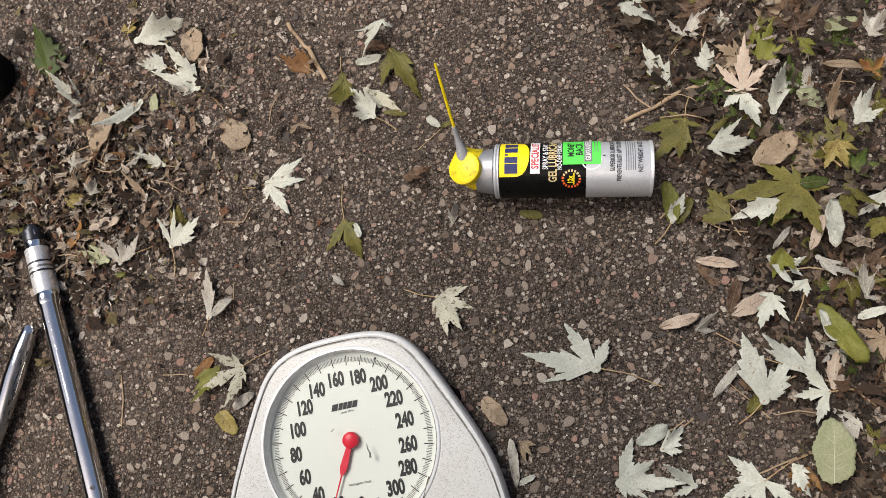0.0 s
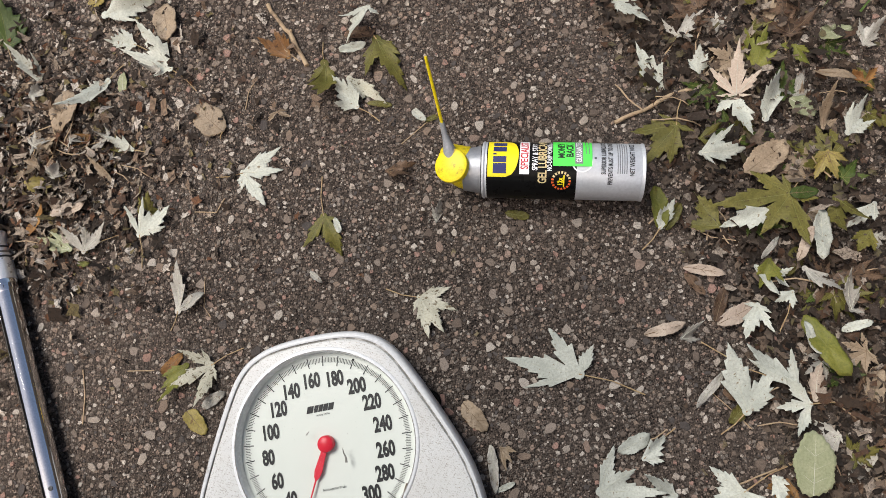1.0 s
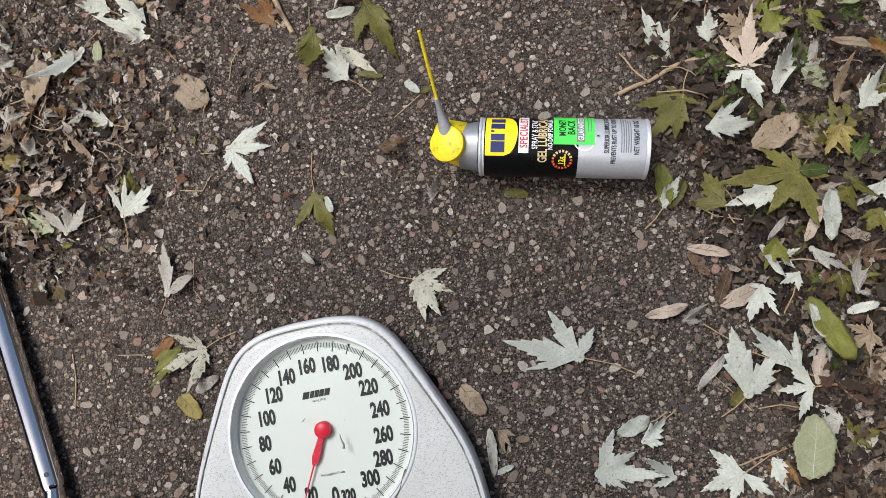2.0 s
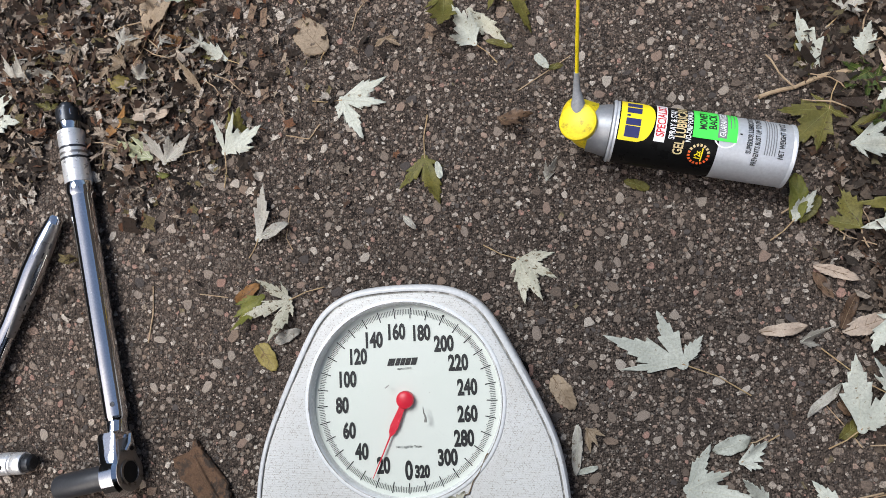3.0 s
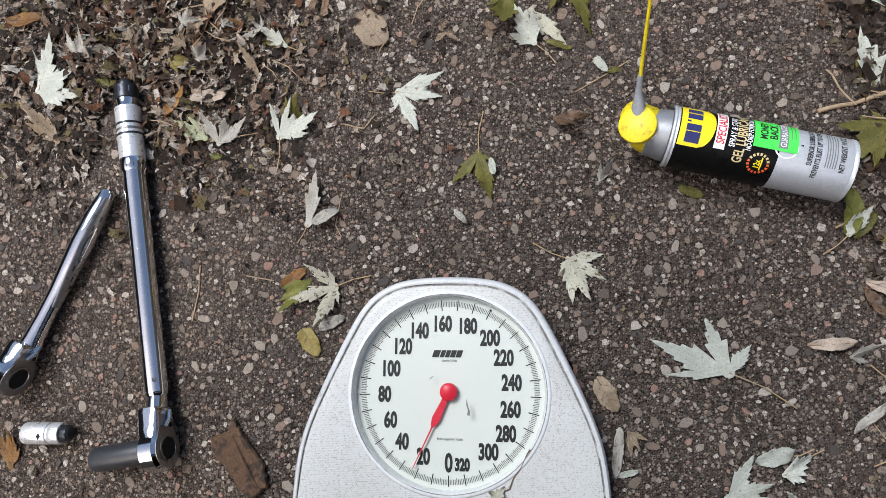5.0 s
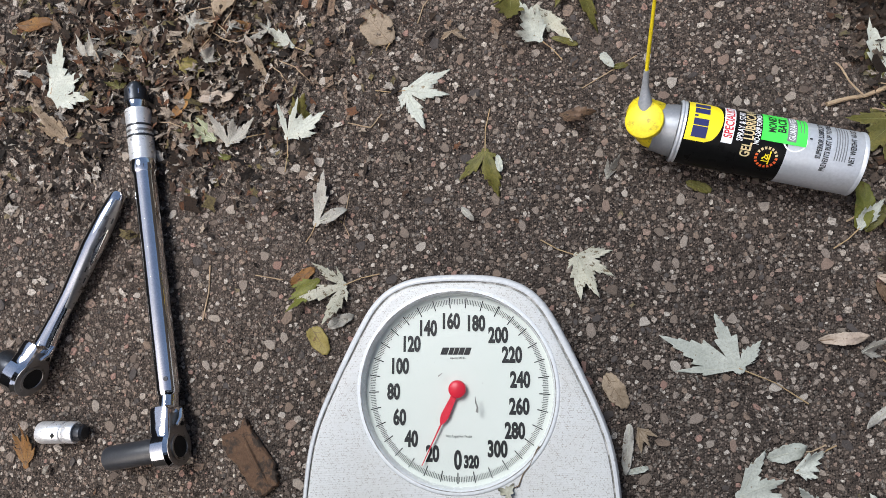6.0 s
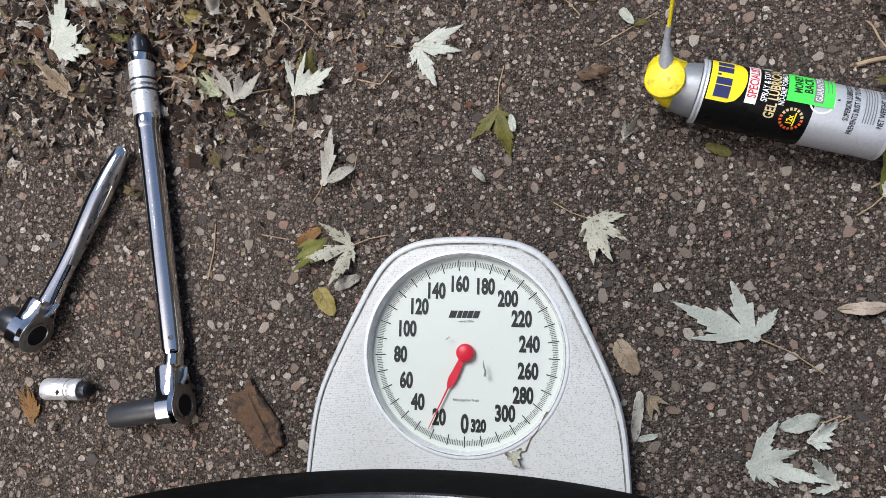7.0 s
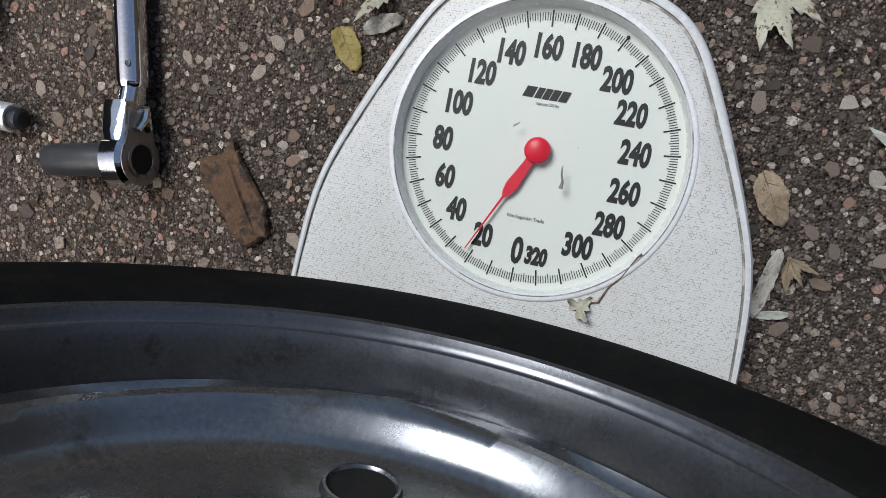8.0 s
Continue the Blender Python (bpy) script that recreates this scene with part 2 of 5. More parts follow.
DARK_STEEL = surface("dark_steel", (0.050, 0.053, 0.061), (0.075, 0.079, 0.088), 70, 0.36, 0.75, bump=0.2, fine=600, depth=0.0004, dirt=(0.04, 0.038, 0.036))
# near-black stands in for shade inside holes, bores and grooves; also colours a rivet
HOLE = surface("shade_and_rivet_black", (0.008, 0.008, 0.008), (0.014, 0.013, 0.012), 60, 0.7, bump=0)
BLACK_OXIDE = surface("black_oxide", (0.022, 0.024, 0.029), (0.034, 0.036, 0.042), 60, 0.40, 0.0, bump=0.2, fine=500, depth=0.0004, dirt=(0.05, 0.05, 0.055), dirt_scale=50, spec=0.6)
RUBBER = surface("tyre_rubber", (0.007, 0.007, 0.007), (0.011, 0.011, 0.0105), 70, 0.85, bump=0.35, fine=500, depth=0.0005, dirt=(0.012, 0.0115, 0.011), dirt_scale=30, spec=0.04)
WHEEL_PAINT = surface("dark_grey_paint", (0.105, 0.110, 0.122), (0.135, 0.140, 0.152), 20, 0.30, 0.8, bump=0.08, fine=500, depth=0.0003, dirt=(0.06, 0.06, 0.06), dirt_scale=40, coat=0.35)
# darkens the inner barrel in place of the shade seen through the vents
BARREL_SHADE = surface("barrel_shade_black", (0.020, 0.021, 0.018), (0.034, 0.035, 0.029), 30, 0.7, bump=0.2, dirt=(0.06, 0.055, 0.04), dirt_scale=20)
DISC_PAINT = surface("grey_disc_paint", (0.20, 0.21, 0.225), (0.25, 0.26, 0.275), 20, 0.27, 0.9, bump=0.08, fine=500, depth=0.0003, dirt=(0.12, 0.12, 0.11), dirt_scale=30)
YELLOW = surface("yellow_plastic", (0.80, 0.62, 0.012), (0.84, 0.68, 0.02), 60, 0.42, bump=0.1, dirt=(0.30, 0.23, 0.02), dirt_scale=75, dirt_from=0.54)
GREY_PLASTIC = surface("grey_plastic", (0.27, 0.28, 0.30), (0.33, 0.34, 0.36), 60, 0.4, bump=0.1)
CAN_SILVER = surface("silver_can_paint", (0.62, 0.64, 0.67), (0.56, 0.58, 0.60), 30, 0.36, 0.35, bump=0.05, dirt=(0.30, 0.29, 0.28), dirt_scale=90, dirt_from=0.68)
CAN_TOP = surface("tinplate", (0.34, 0.35, 0.37), (0.29, 0.30, 0.32), 60, 0.45, 0.5, bump=0.08)
L_BLACK = surface("label_black", (0.005, 0.005, 0.005), (0.008, 0.008, 0.008), 40, 0.3, bump=0.04, spec=0.1)
L_YELLOW = surface("label_yellow", (0.86, 0.70, 0.015), (0.84, 0.66, 0.02), 40, 0.35, bump=0)
L_BLUE = surface("label_blue", (0.03, 0.035, 0.14), (0.025, 0.03, 0.11), 40, 0.35, bump=0)
L_WHITE = surface("label_white", (0.80, 0.80, 0.80), (0.76, 0.76, 0.76), 40, 0.4, bump=0)
L_RED = surface("label_red", (0.55, 0.03, 0.04), (0.50, 0.03, 0.04), 40, 0.4, bump=0)
L_GREEN = surface("label_green", (0.08, 0.72, 0.08), (0.10, 0.76, 0.10), 40, 0.45, bump=0)
L_GREY = surface("label_grey", (0.16, 0.17, 0.18), (0.20, 0.20, 0.21), 40, 0.4, bump=0)
L_GOLD = surface("label_gold", (0.62, 0.50, 0.27), (0.58, 0.46, 0.24), 40, 0.4, bump=0)
L_ORANGE = surface("label_orange", (0.75, 0.16, 0.03), (0.68, 0.10, 0.03), 40, 0.4, bump=0)
# dark surface of the added walls that the metal reflects
WALL = surface("added_wall_dark", (0.055, 0.045, 0.036), (0.08, 0.066, 0.052), 3, 0.8, bump=0.4, fine=30, depth=0.004, dirt=(0.04, 0.04, 0.03), dirt_scale=2)
GRASS = surface("grass_blade", (0.05, 0.10, 0.02), (0.09, 0.14, 0.03), 60, 0.6)


# ---------------------------------------------------------------- builders
def mesh_of(bm, name, material, smooth=True):
    bmesh.ops.recalc_face_normals(bm, faces=bm.faces)
    me = bpy.data.meshes.new(name)
    for f in bm.faces:
        f.smooth = smooth
    bm.to_mesh(me)
    bm.free()
    me.materials.append(material)
    if smooth:
        me.set_sharp_from_angle(angle=radians(42))
    return me


def part(name, bm, material, parent, label="", smooth=True):
    ob = new(name, mesh_of(bm, name, material, smooth))
    ob.parent = parent
    return tagged(ob, label)


def thing(name, label, category, m=None, group="", kind=""):
    ob = new(name)
    ob.empty_display_size = 0.02
    if m is not None:
        ob.matrix_world = m
    return tagged(ob, label, category, group, kind)


def lathe(profile, segs=48, closed=False, skip=None):
    """Rings of (radius, z) round the z axis. skip(i, k) leaves a face out."""
    bm = bmesh.new()
    rings = []
    for r, z in profile:
        if r < 1e-6:
            rings.append([bm.verts.new((0, 0, z))] * segs)
        else:
            rings.append([bm.verts.new((r * math.cos(2 * math.pi * k / segs), r * math.sin(2 * math.pi * k / segs), z)) for k in range(segs)])
    pairs = list(zip(rings, rings[1:] + ([rings[0]] if closed else [])))
    for i, (a, b) in enumerate(pairs if closed else pairs[: len(rings) - 1]):
        for k in range(segs):
            if skip and skip(i, k):
                continue
            q = []
            for v in (a[k], a[(k + 1) % segs], b[(k + 1) % segs], b[k]):
                if v not in q:
                    q.append(v)
            if len(q) > 2:
                bm.faces.new(q)
    return bm


def turned(bm, m):
    bmesh.ops.transform(bm, matrix=m, verts=bm.verts)
    return bm


def along_x():
    return Matrix.Rotation(radians(90), 4, "Y")


def tube(points, radii, segs=8):
    """A round tube through the points."""
    bm = bmesh.new()
    rings = []
    pts = [Vector(p) for p in points]
    for i, p in enumerate(pts):
        d = (pts[min(i + 1, len(pts) - 1)] - pts[max(i - 1, 0)]).normalized()
        u = d.cross(Vector((0.13, 0.21, 1))).normalized()
        w = d.cross(u)
        r = radii[i] if isinstance(radii, (list, tuple)) else radii
        rings.append([bm.verts.new(p + r * (math.cos(a) * u + math.sin(a) * w)) for a in [2 * math.pi * k / segs for k in range(segs)]])
    for a, b in zip(rings, rings[1:]):
        for k in range(segs):
            bm.faces.new((a[k], a[(k + 1) % segs], b[(k + 1) % segs], b[k]))
    bm.faces.new(rings[0])
    bm.faces.new(rings[-1])
    return bm


def prism(outline, z0, z1, bevel=0.0):
    """A plate of that outline, with its edges broken by an inset ring top and bottom."""
    bm = bmesh.new()
    cx = sum(p[0] for p in outline) / len(outline)
    cy = sum(p[1] for p in outline) / len(outline)

    def ring(z, inset):
        out = []
        for x, y in outline:
            d = math.hypot(x - cx, y - cy)
            s = max(d - inset, 0) / d if d else 0
            out.append(bm.verts.new((cx + (x - cx) * s, cy + (y - cy) * s, z)))
        return out

    levels = [(z0, bevel), (z0 + bevel, 0), (z1 - bevel, 0), (z1, bevel)] if bevel else [(z0, 0), (z1, 0)]
    rings = [ring(*lv) for lv in levels]
    n = len(outline)
    for a, b in zip(rings, rings[1:]):
        for k in range(n):
            bm.faces.new((a[k], a[(k + 1) % n], b[(k + 1) % n], b[k]))
    bm.faces.new(rings[0])
    bm.faces.new(rings[-1])
    return bm


def lettering(words, size, squeeze=0.75, bold=0.0):
    """Flat letters, centred on the origin, lying in the xy plane."""
    cu = bpy.data.curves.new("letters", "FONT")
    cu.body, cu.size, cu.align_x, cu.align_y, cu.offset, cu.resolution_u = words, size, "CENTER", "CENTER", bold, 3
    ob = bpy.data.objects.new("letters", cu)
    me = bpy.data.meshes.new_from_object(ob)
    bm = bmesh.new()
    bm.from_mesh(me)
    xs = [v.co.x for v in bm.verts] or [0]
    ys = [v.co.y for v in bm.verts] or [0]
    mx, my = (max(xs) + min(xs)) / 2, (max(ys) + min(ys)) / 2
    for v in bm.verts:
        v.co = ((v.co.x - mx) * squeeze, v.co.y - my, 0)
    bpy.data.objects.remove(ob)
    bpy.data.curves.remove(cu)
    bpy.data.meshes.remove(me)
    return bm


# ---------------------------------------------------------------- ground
def ground_sheet():
    bm = bmesh.new()
    cuts = [-60, -6, -1.6, -0.8, -0.3, 0.2, 0.8, 1.6, 6, 60]
    grid = [[bm.verts.new((x, y, 0)) for x in cuts] for y in cuts]
    for j in range(len(cuts) - 1):
        for i in range(len(cuts) - 1):
            bm.faces.new((grid[j][i], grid[j][i + 1], grid[j + 1][i + 1], grid[j + 1][i]))
    return bm


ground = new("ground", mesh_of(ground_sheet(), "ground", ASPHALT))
tagged(ground, "dark worn asphalt driveway with exposed brown and grey stones", "ground", kind="structure")


# unseen plain dark walls added on three sides of the drive, darkening chrome reflections
for name, x, y, turn in (("wall_south", 0.0, -2.9, 0), ("wall_east", 2.9, 0.0, 90), ("wall_west", -2.9, 0.0, 90)):
    bm = bmesh.new()
    bmesh.ops.create_cube(bm, size=1, matrix=pose(x, y, 0.9, 0, 0, turn) @ Matrix.Diagonal((5.6 if turn else 6.0, 0.2, 1.8, 1)))
    tagged(new(name, mesh_of(bm, name, WALL)), "plain dark wall added out of view to darken reflections", "wall", kind="structure")


# ---------------------------------------------------------------- bathroom scale
def scale_edge():
    """The radius of the scale's outline, seen from its dial's middle, for 192 directions."""
    right = [(0, 0.1035), (0.04, 0.1010), (0.062, 0.0925), (0.076, 0.081), (0.088, 0.0635), (0.111, 0.0165), (0.131, -0.031),
             (0.1374, -0.059), (0.140, -0.09), (0.1415, -0.12), (0.1415, -0.2), (0.137, -0.235), (0.12, -0.255), (0.09, -0.262), (0, -0.265)]
    pts = right + [(-x, y) for x, y in right[-2:0:-1]]
    for _ in range(2):
        out = []
        for a, b in zip(pts, pts[1:] + pts[:1]):
            out += [(0.75 * a[0] + 0.25 * b[0], 0.75 * a[1] + 0.25 * b[1]), (0.25 * a[0] + 0.75 * b[0], 0.25 * a[1] + 0.75 * b[1])]
        pts = out
    ang = np.array([math.atan2(y, x) for x, y in pts])
    rad = np.array([math.hypot(x, y) for x, y in pts])
    order = np.argsort(ang)
    ang, rad = ang[order], rad[order]
    th = np.linspace(-math.pi, math.pi, 192, endpoint=False)
    return th, np.interp(th, np.r_[ang - 2 * math.pi, ang, ang + 2 * math.pi], np.r_[rad, rad, rad])


SCALE_TOP = 0.034
DIAL_Z = 0.0250
EDGE_TH, EDGE_R = scale_edge()


def scale_rings(levels):
    """A skin through rings; each level is ("edge", inset, z), ("dial", radius, z) or ("between", share, z)."""
    bm = bmesh.new()
    rings = []
    for how, v, z in levels:
        r = EDGE_R - v if how == "edge" else np.full(192, v) if how == "dial" else 0.0885 + (EDGE_R - 0.0085 - 0.0885) * v
        rings.append([bm.verts.new((rr * math.cos(a), rr * math.sin(a), z)) for a, rr in zip(EDGE_TH, r)])
    for a, b in zip(rings, rings[1:]):
        for k in range(192):
            bm.faces.new((a[k], a[(k + 1) % 192], b[(k + 1) % 192], b[k]))
    return bm


def bathroom_scale():
    t = SCALE_TOP
    ob = thing("bathroom_scale", "white mechanical bathroom scale with a round cream dial on asphalt", "scale", pose(0, 0, 0))
    part("body", scale_rings([("edge", 0.012, 0.004), ("edge", 0.004, 0.004), ("edge", 0.001, 0.009), ("edge", 0, 0.016), ("edge", 0.0002, t - 0.006),
                              ("edge", 0.0012, t - 0.002), ("edge", 0.003, t + 0.0002), ("edge", 0.0055, t + 0.0006), ("edge", 0.0066, t)]),
         ENAMEL, ob, "white enamelled metal body")
    part("groove", scale_rings([("edge", 0.0064, t - 0.0012), ("edge", 0.0090, t - 0.0012)]), GRIME, ob, "dirt line round the mat")
    part("mat", scale_rings([("edge", 0.0082, t - 0.0014), ("edge", 0.0086, t + 0.0004), ("between", 0.95, t + 0.0008), ("between", 0.6, t + 0.0012),
                             ("between", 0.25, t + 0.0014), ("between", 0.12, t + 0.0016), ("dial", 0.0898, t + 0.0013), ("dial", 0.0896, t - 0.001)]), MAT, ob, "white embossed vinyl mat")
    part("dial_bezel", lathe([(0.0906, t - 0.002), (0.0903, t + 0.0014), (0.0896, t + 0.0022), (0.0884, t + 0.0026), (0.0868, t + 0.0025), (0.0860, t + 0.0016),
                              (0.0853, t - 0.003), (0.0848, DIAL_Z + 0.001), (0.0845, DIAL_Z - 0.002)], 128), BEZEL, ob, "white raised bezel with grimy edge")
    part("bezel_line", lathe([(0.0869, t + 0.0029), (0.0863, t + 0.0026)], 128), GRIME, ob, "thin dark line round the bezel")
    dial = part("dial", lathe([(0, DIAL_Z), (0.03, DIAL_Z), (0.06, DIAL_Z), (0.0852, DIAL_Z)], 96), DIAL, ob, "cream printed dial")
    for foot in ((0.1, 0.02), (-0.1, 0.02), (0.11, -0.22), (-0.11, -0.22)):
        part("rubber_foot", turned(lathe([(0, 0), (0.010, 0), (0.011, 0.002), (0.010, 0.008), (0, 0.008)], 20), pose(*foot, 0.0)), RUBBER, ob)

    def at(pounds, r, z=DIAL_Z + 0.0003):
        a = radians(-90 - pounds * 360 / 330)
        return Vector((r * math.cos(a), r * math.sin(a), z)), a

    fine = bmesh.new()
    for n in range(330):
        if n % 10 == 0:
            continue
        long = 0.0046 if n % 5 else 0.0056
        p, a = at(n, 0.0805 - long / 2)
        bmesh.ops.create_cube(fine, size=1, matrix=Matrix.Translation(p) @ Matrix.Rotation(a, 4, "Z") @ Matrix.Diagonal((long, 0.00044, 0.0002, 1)))
    tagged(part("fine_ticks", fine, INK, dial, "fine black pound marks", smooth=False), kind="stuff")
    for n in range(0, 330, 10):
        p, a = at(n, 0.0772)
        bm = bmesh.new()
        bmesh.ops.create_cube(bm, size=1, matrix=Matrix.Translation(p) @ Matrix.Rotation(a, 4, "Z") @ Matrix.Diagonal((0.0096, 0.00090, 0.0002, 1)))
        part("tick", bm, INK, dial, smooth=False)
        if n == 190:
            part("pin", turned(lathe([(0, 0.0012), (0.0011, 0.0008), (0.0011, 0), (0, 0)], 12), Matrix.Translation(at(190, 0.0815)[0])), INK, dial)
    inward = {60: 0.0026, 80: 0.0022, 100: 0.0050, 120: 0.0040, 140: 0.0010, 200: -0.0010, 220: -0.0040, 240: -0.0046, 260: -0.0046, 280: 0.0008, 300: 0.0022}
    for n in range(0, 321, 20):
        big = 0.0222 if n == 0 else 0.0142 if n == 320 else 0.0190
        p, a = at(n, 0.0610 if n not in (0, 320) else 0.0615 if n == 0 else 0.0640, DIAL_Z + 0.0004)
        p.x += inward.get(n, 0)
        part("numeral", turned(lettering(str(n), big, 0.62, 0.00085), Matrix.Translation(p)), INK, dial, smooth=False)
    # the maker's mark: a slanted dark block with three gaps
    for k, w in enumerate((0.0062, 0.0040, 0.0040, 0.0046, 0.0050)):
        x = (-0.0118, -0.0058, -0.0012, 0.0036, 0.0090)[k]
        bm = bmesh.new()
        q = [bm.verts.new((x + dx * w / 2 + dy * 0.0011, 0.0335 + dy * 0.0032, DIAL_Z + 0.0004)) for dx, dy in ((-1, -1), (1, -1), (1, 1), (-1, 1))]
        bm.faces.new(q)
        part("mark", bm, INK, dial, "dark slanted maker's mark", smooth=False)
    part("small_print", turned(lettering("capacity 330 lbs", 0.0027, 0.8), pose(0, 0.0272, DIAL_Z + 0.0004)), INK, dial, smooth=False)
    part("small_print", turned(lettering("Not Legal for Trade", 0.0033, 0.85), pose(0.001, -0.0415, DIAL_Z + 0.0004)), INK, dial, smooth=False)

    # red pointer at rest near 23 pounds
    needle = part("needle", turned(needle_shape(), pose(0, 0, DIAL_Z + 0.0035, 0, 0, -90 - 23.2 * 360 / 330)), RED, ob, "red plastic pointer")
    part("knob", turned(lathe([(0, 0.0062), (0.0055, 0.0060), (0.0074, 0.0048), (0.0079, 0.003), (0.0076, -0.003), (0, -0.003)], 40),
                        pose(0, 0, DIAL_Z + 0.0025)), RED, needle, "round red knob")
    # clear cover with a smear of dirt on it
    cover = part("cover", lathe([(0, 0.0338), (0.03, 0.0336), (0.06, 0.0328), (0.0846, 0.0316), (0.0852, 0.0306)], 96), CLEAR, ob, "clear plastic cover with dirt marks")
    cover.visible_shadow = False
    part("dirt_smear", tube([(0.0165, -0.006, 0.0343), (0.0170, -0.011, 0.0343), (0.0185, -0.0155, 0.0342), (0.0180, -0.0195, 0.0342)], [0.0004, 0.0006, 0.0008, 0.0013], 6), GRIME, cover, "grey dirt smear")
    part("dirt_smear", tube([(-0.013, 0.014, 0.0341), (-0.0155, 0.012, 0.0341), (-0.0165, 0.0112, 0.0341)], [0.0003, 0.0006, 0.0003], 6), GRIME, cover)
    part("dirt_smear", tube([(0.023, 0.006, 0.034), (0.0235, 0.0052, 0.034)], [0.0003, 0.0003], 6), GRIME, cover)
    return ob


def needle_shape():
    """Pointer along x: a broad arm that narrows, then a fine tip."""
    bm = bmesh.new()
    pts = [(0.0, 0.0030), (0.010, 0.0027), (0.026, 0.0037), (0.031, 0.0026), (0.0345, 0.0007), (0.074, 0.0003)]
    top = [[bm.verts.new((x, s * w, z)) for x, w in pts] for s, z in ((1, 0.0012), (-1, 0.0012), (1, 0), (-1, 0))]
    n = len(pts)
    for k in range(n - 1):
        bm.faces.new((top[0][k], top[0][k + 1], top[1][k + 1], top[1][k]))
        bm.faces.new((top[2][k], top[3][k], top[3][k + 1], top[2][k + 1]))
        bm.faces.new((top[0][k], top[2][k], top[2][k + 1], top[0][k + 1]))
        bm.faces.new((top[1][k], top[1][k + 1], top[3][k + 1], top[3][k]))
    bm.faces.new((top[0][-1], top[2][-1], top[3][-1], top[1][-1]))
    bm.faces.new((top[0][0], top[1][0], top[3][0], top[2][0]))
    return bm


bathroom_scale()


# ---------------------------------------------------------------- car wheel on the scale
WHEEL_AT = Vector((-0.012, -0.110, 0.319))
WHEEL_YAW, WHEEL_LEAN = -0.013, 0.038
TYRE_R = 0.2835


def car_wheel():
    n = Vector((math.sin(WHEEL_YAW) * math.cos(WHEEL_LEAN), math.cos(WHEEL_YAW) * math.cos(WHEEL_LEAN), math.sin(WHEEL_LEAN)))
    m = Matrix.Translation(WHEEL_AT) @ n.to_track_quat("Z", "Y").to_matrix().to_4x4()
    ob = thing("car_wheel", "dark grey steel car wheel with black tyre on the scale", "wheel", m)
    R = TYRE_R
    prof = [(0.199, -0.006), (0.203, 0.0015), (0.208, 0.0045), (0.216, 0.0075), (0.232, 0.0095), (0.248, 0.0085), (0.262, 0.0055), (0.272, 0.0015),
            (0.2785, -0.003), (0.2815, -0.008), (R, -0.016), (R + 0.0005, -0.03), (R + 0.0015, -0.06), (R + 0.0017, -0.09), (R + 0.0015, -0.12),
            (R + 0.0005, -0.15), (R - 0.002, -0.166), (R - 0.009, -0.178), (0.25, -0.188), (0.225, -0.186), (0.205, -0.178), (0.199, -0.17)]
    tyre = part("tyre", lathe(prof, 160), RUBBER, ob, "black rubber tyre")
    for k in range(5):
        z = -0.038 - 0.026 * k
        # black bands on the tread paint the shade of its grooves
        part("tread_groove_shade", lathe([(R + 0.0022, z), (R + 0.0022, z - 0.005)], 120), HOLE, tyre)
    for k in range(44):
        a = radians(-90 + (k - 22) * 3.1 + 0.7 * math.sin(5 * k))
        zz = -0.004 - 0.006 * (k % 2)
        r0 = 0.277 if k % 2 == 0 else 0.2815
        part("rubber_hair", tube([(r0 * math.cos(a), r0 * math.sin(a), zz), ((r0 + 0.003) * math.cos(a + 0.002), (r0 + 0.003) * math.sin(a + 0.002), zz + 0.0035)], [0.0005, 0.0003], 5), RUBBER, tyre)
    for k in range(90):
        a = radians(4 * k)
        bm = bmesh.new()
        bmesh.ops.create_cube(bm, size=1, matrix=Matrix.Rotation(a, 4, "Z") @ Matrix.Translation((0.2822, 0, -0.0105)) @ Matrix.Rotation(radians(28), 4, "Y") @ Matrix.Diagonal((0.003, 0.0022, 0.012, 1)))
        part("tread_lug", bm, RUBBER, tyre, smooth=False)
    rim = part("rim", lathe([(0.2045, -0.004), (0.2055, 0.000), (0.2045, 0.0032), (0.2015, 0.0042), (0.1995, 0.0030), (0.1985, -0.0005), (0.1980, -0.0034), (0.1970, -0.0042), (0.1958, -0.0036),
                             (0.1946, -0.0042), (0.1938, -0.0075), (0.1930, -0.0125), (0.1925, -0.018), (0.1920, -0.024), (0.1915, -0.030), (0.1905, -0.045)], 160), WHEEL_PAINT, ob, "dark grey painted rim")
    part("barrel", lathe([(0.1905, -0.045), (0.1870, -0.07), (0.180, -0.1), (0.19, -0.15), (0.199, -0.17), (0.205, -0.176)], 120), BARREL_SHADE, rim, "inner barrel, colour darkened for the shade behind the vents")
    # pressed disc with vent openings round its edge
    disc_prof = [(0.1912, -0.048), (0.1910, -0.036), (0.1905, -0.0305), (0.1890, -0.0300), (0.1870, -0.0300), (0.1850, -0.0300), (0.1830, -0.0299), (0.1808, -0.0298), (0.1786, -0.0297), (0.1764, -0.0296), (0.1742, -0.0295), (0.172, -0.0294),
                 (0.1698, -0.0292), (0.1676, -0.0290), (0.1654, -0.0286), (0.1632, -0.0276), (0.1610, -0.0250), (0.1575, -0.0205), (0.1535, -0.0172), (0.1497, -0.0180), (0.1475, -0.0210), (0.1454, -0.0252), (0.1431, -0.0295), (0.1398, -0.0333), (0.1341, -0.0358), (0.126, -0.0370), (0.112, -0.0378), (0.100, -0.0372), (0.090, -0.0345), (0.082, -0.0290), (0.072, -0.0240), (0.058, -0.022), (0.045, -0.0215),
                 (0.040, -0.018), (0.036, -0.006), (0.033, -0.006), (0.032, -0.04)]
    segs = 320
    first_vent = 313

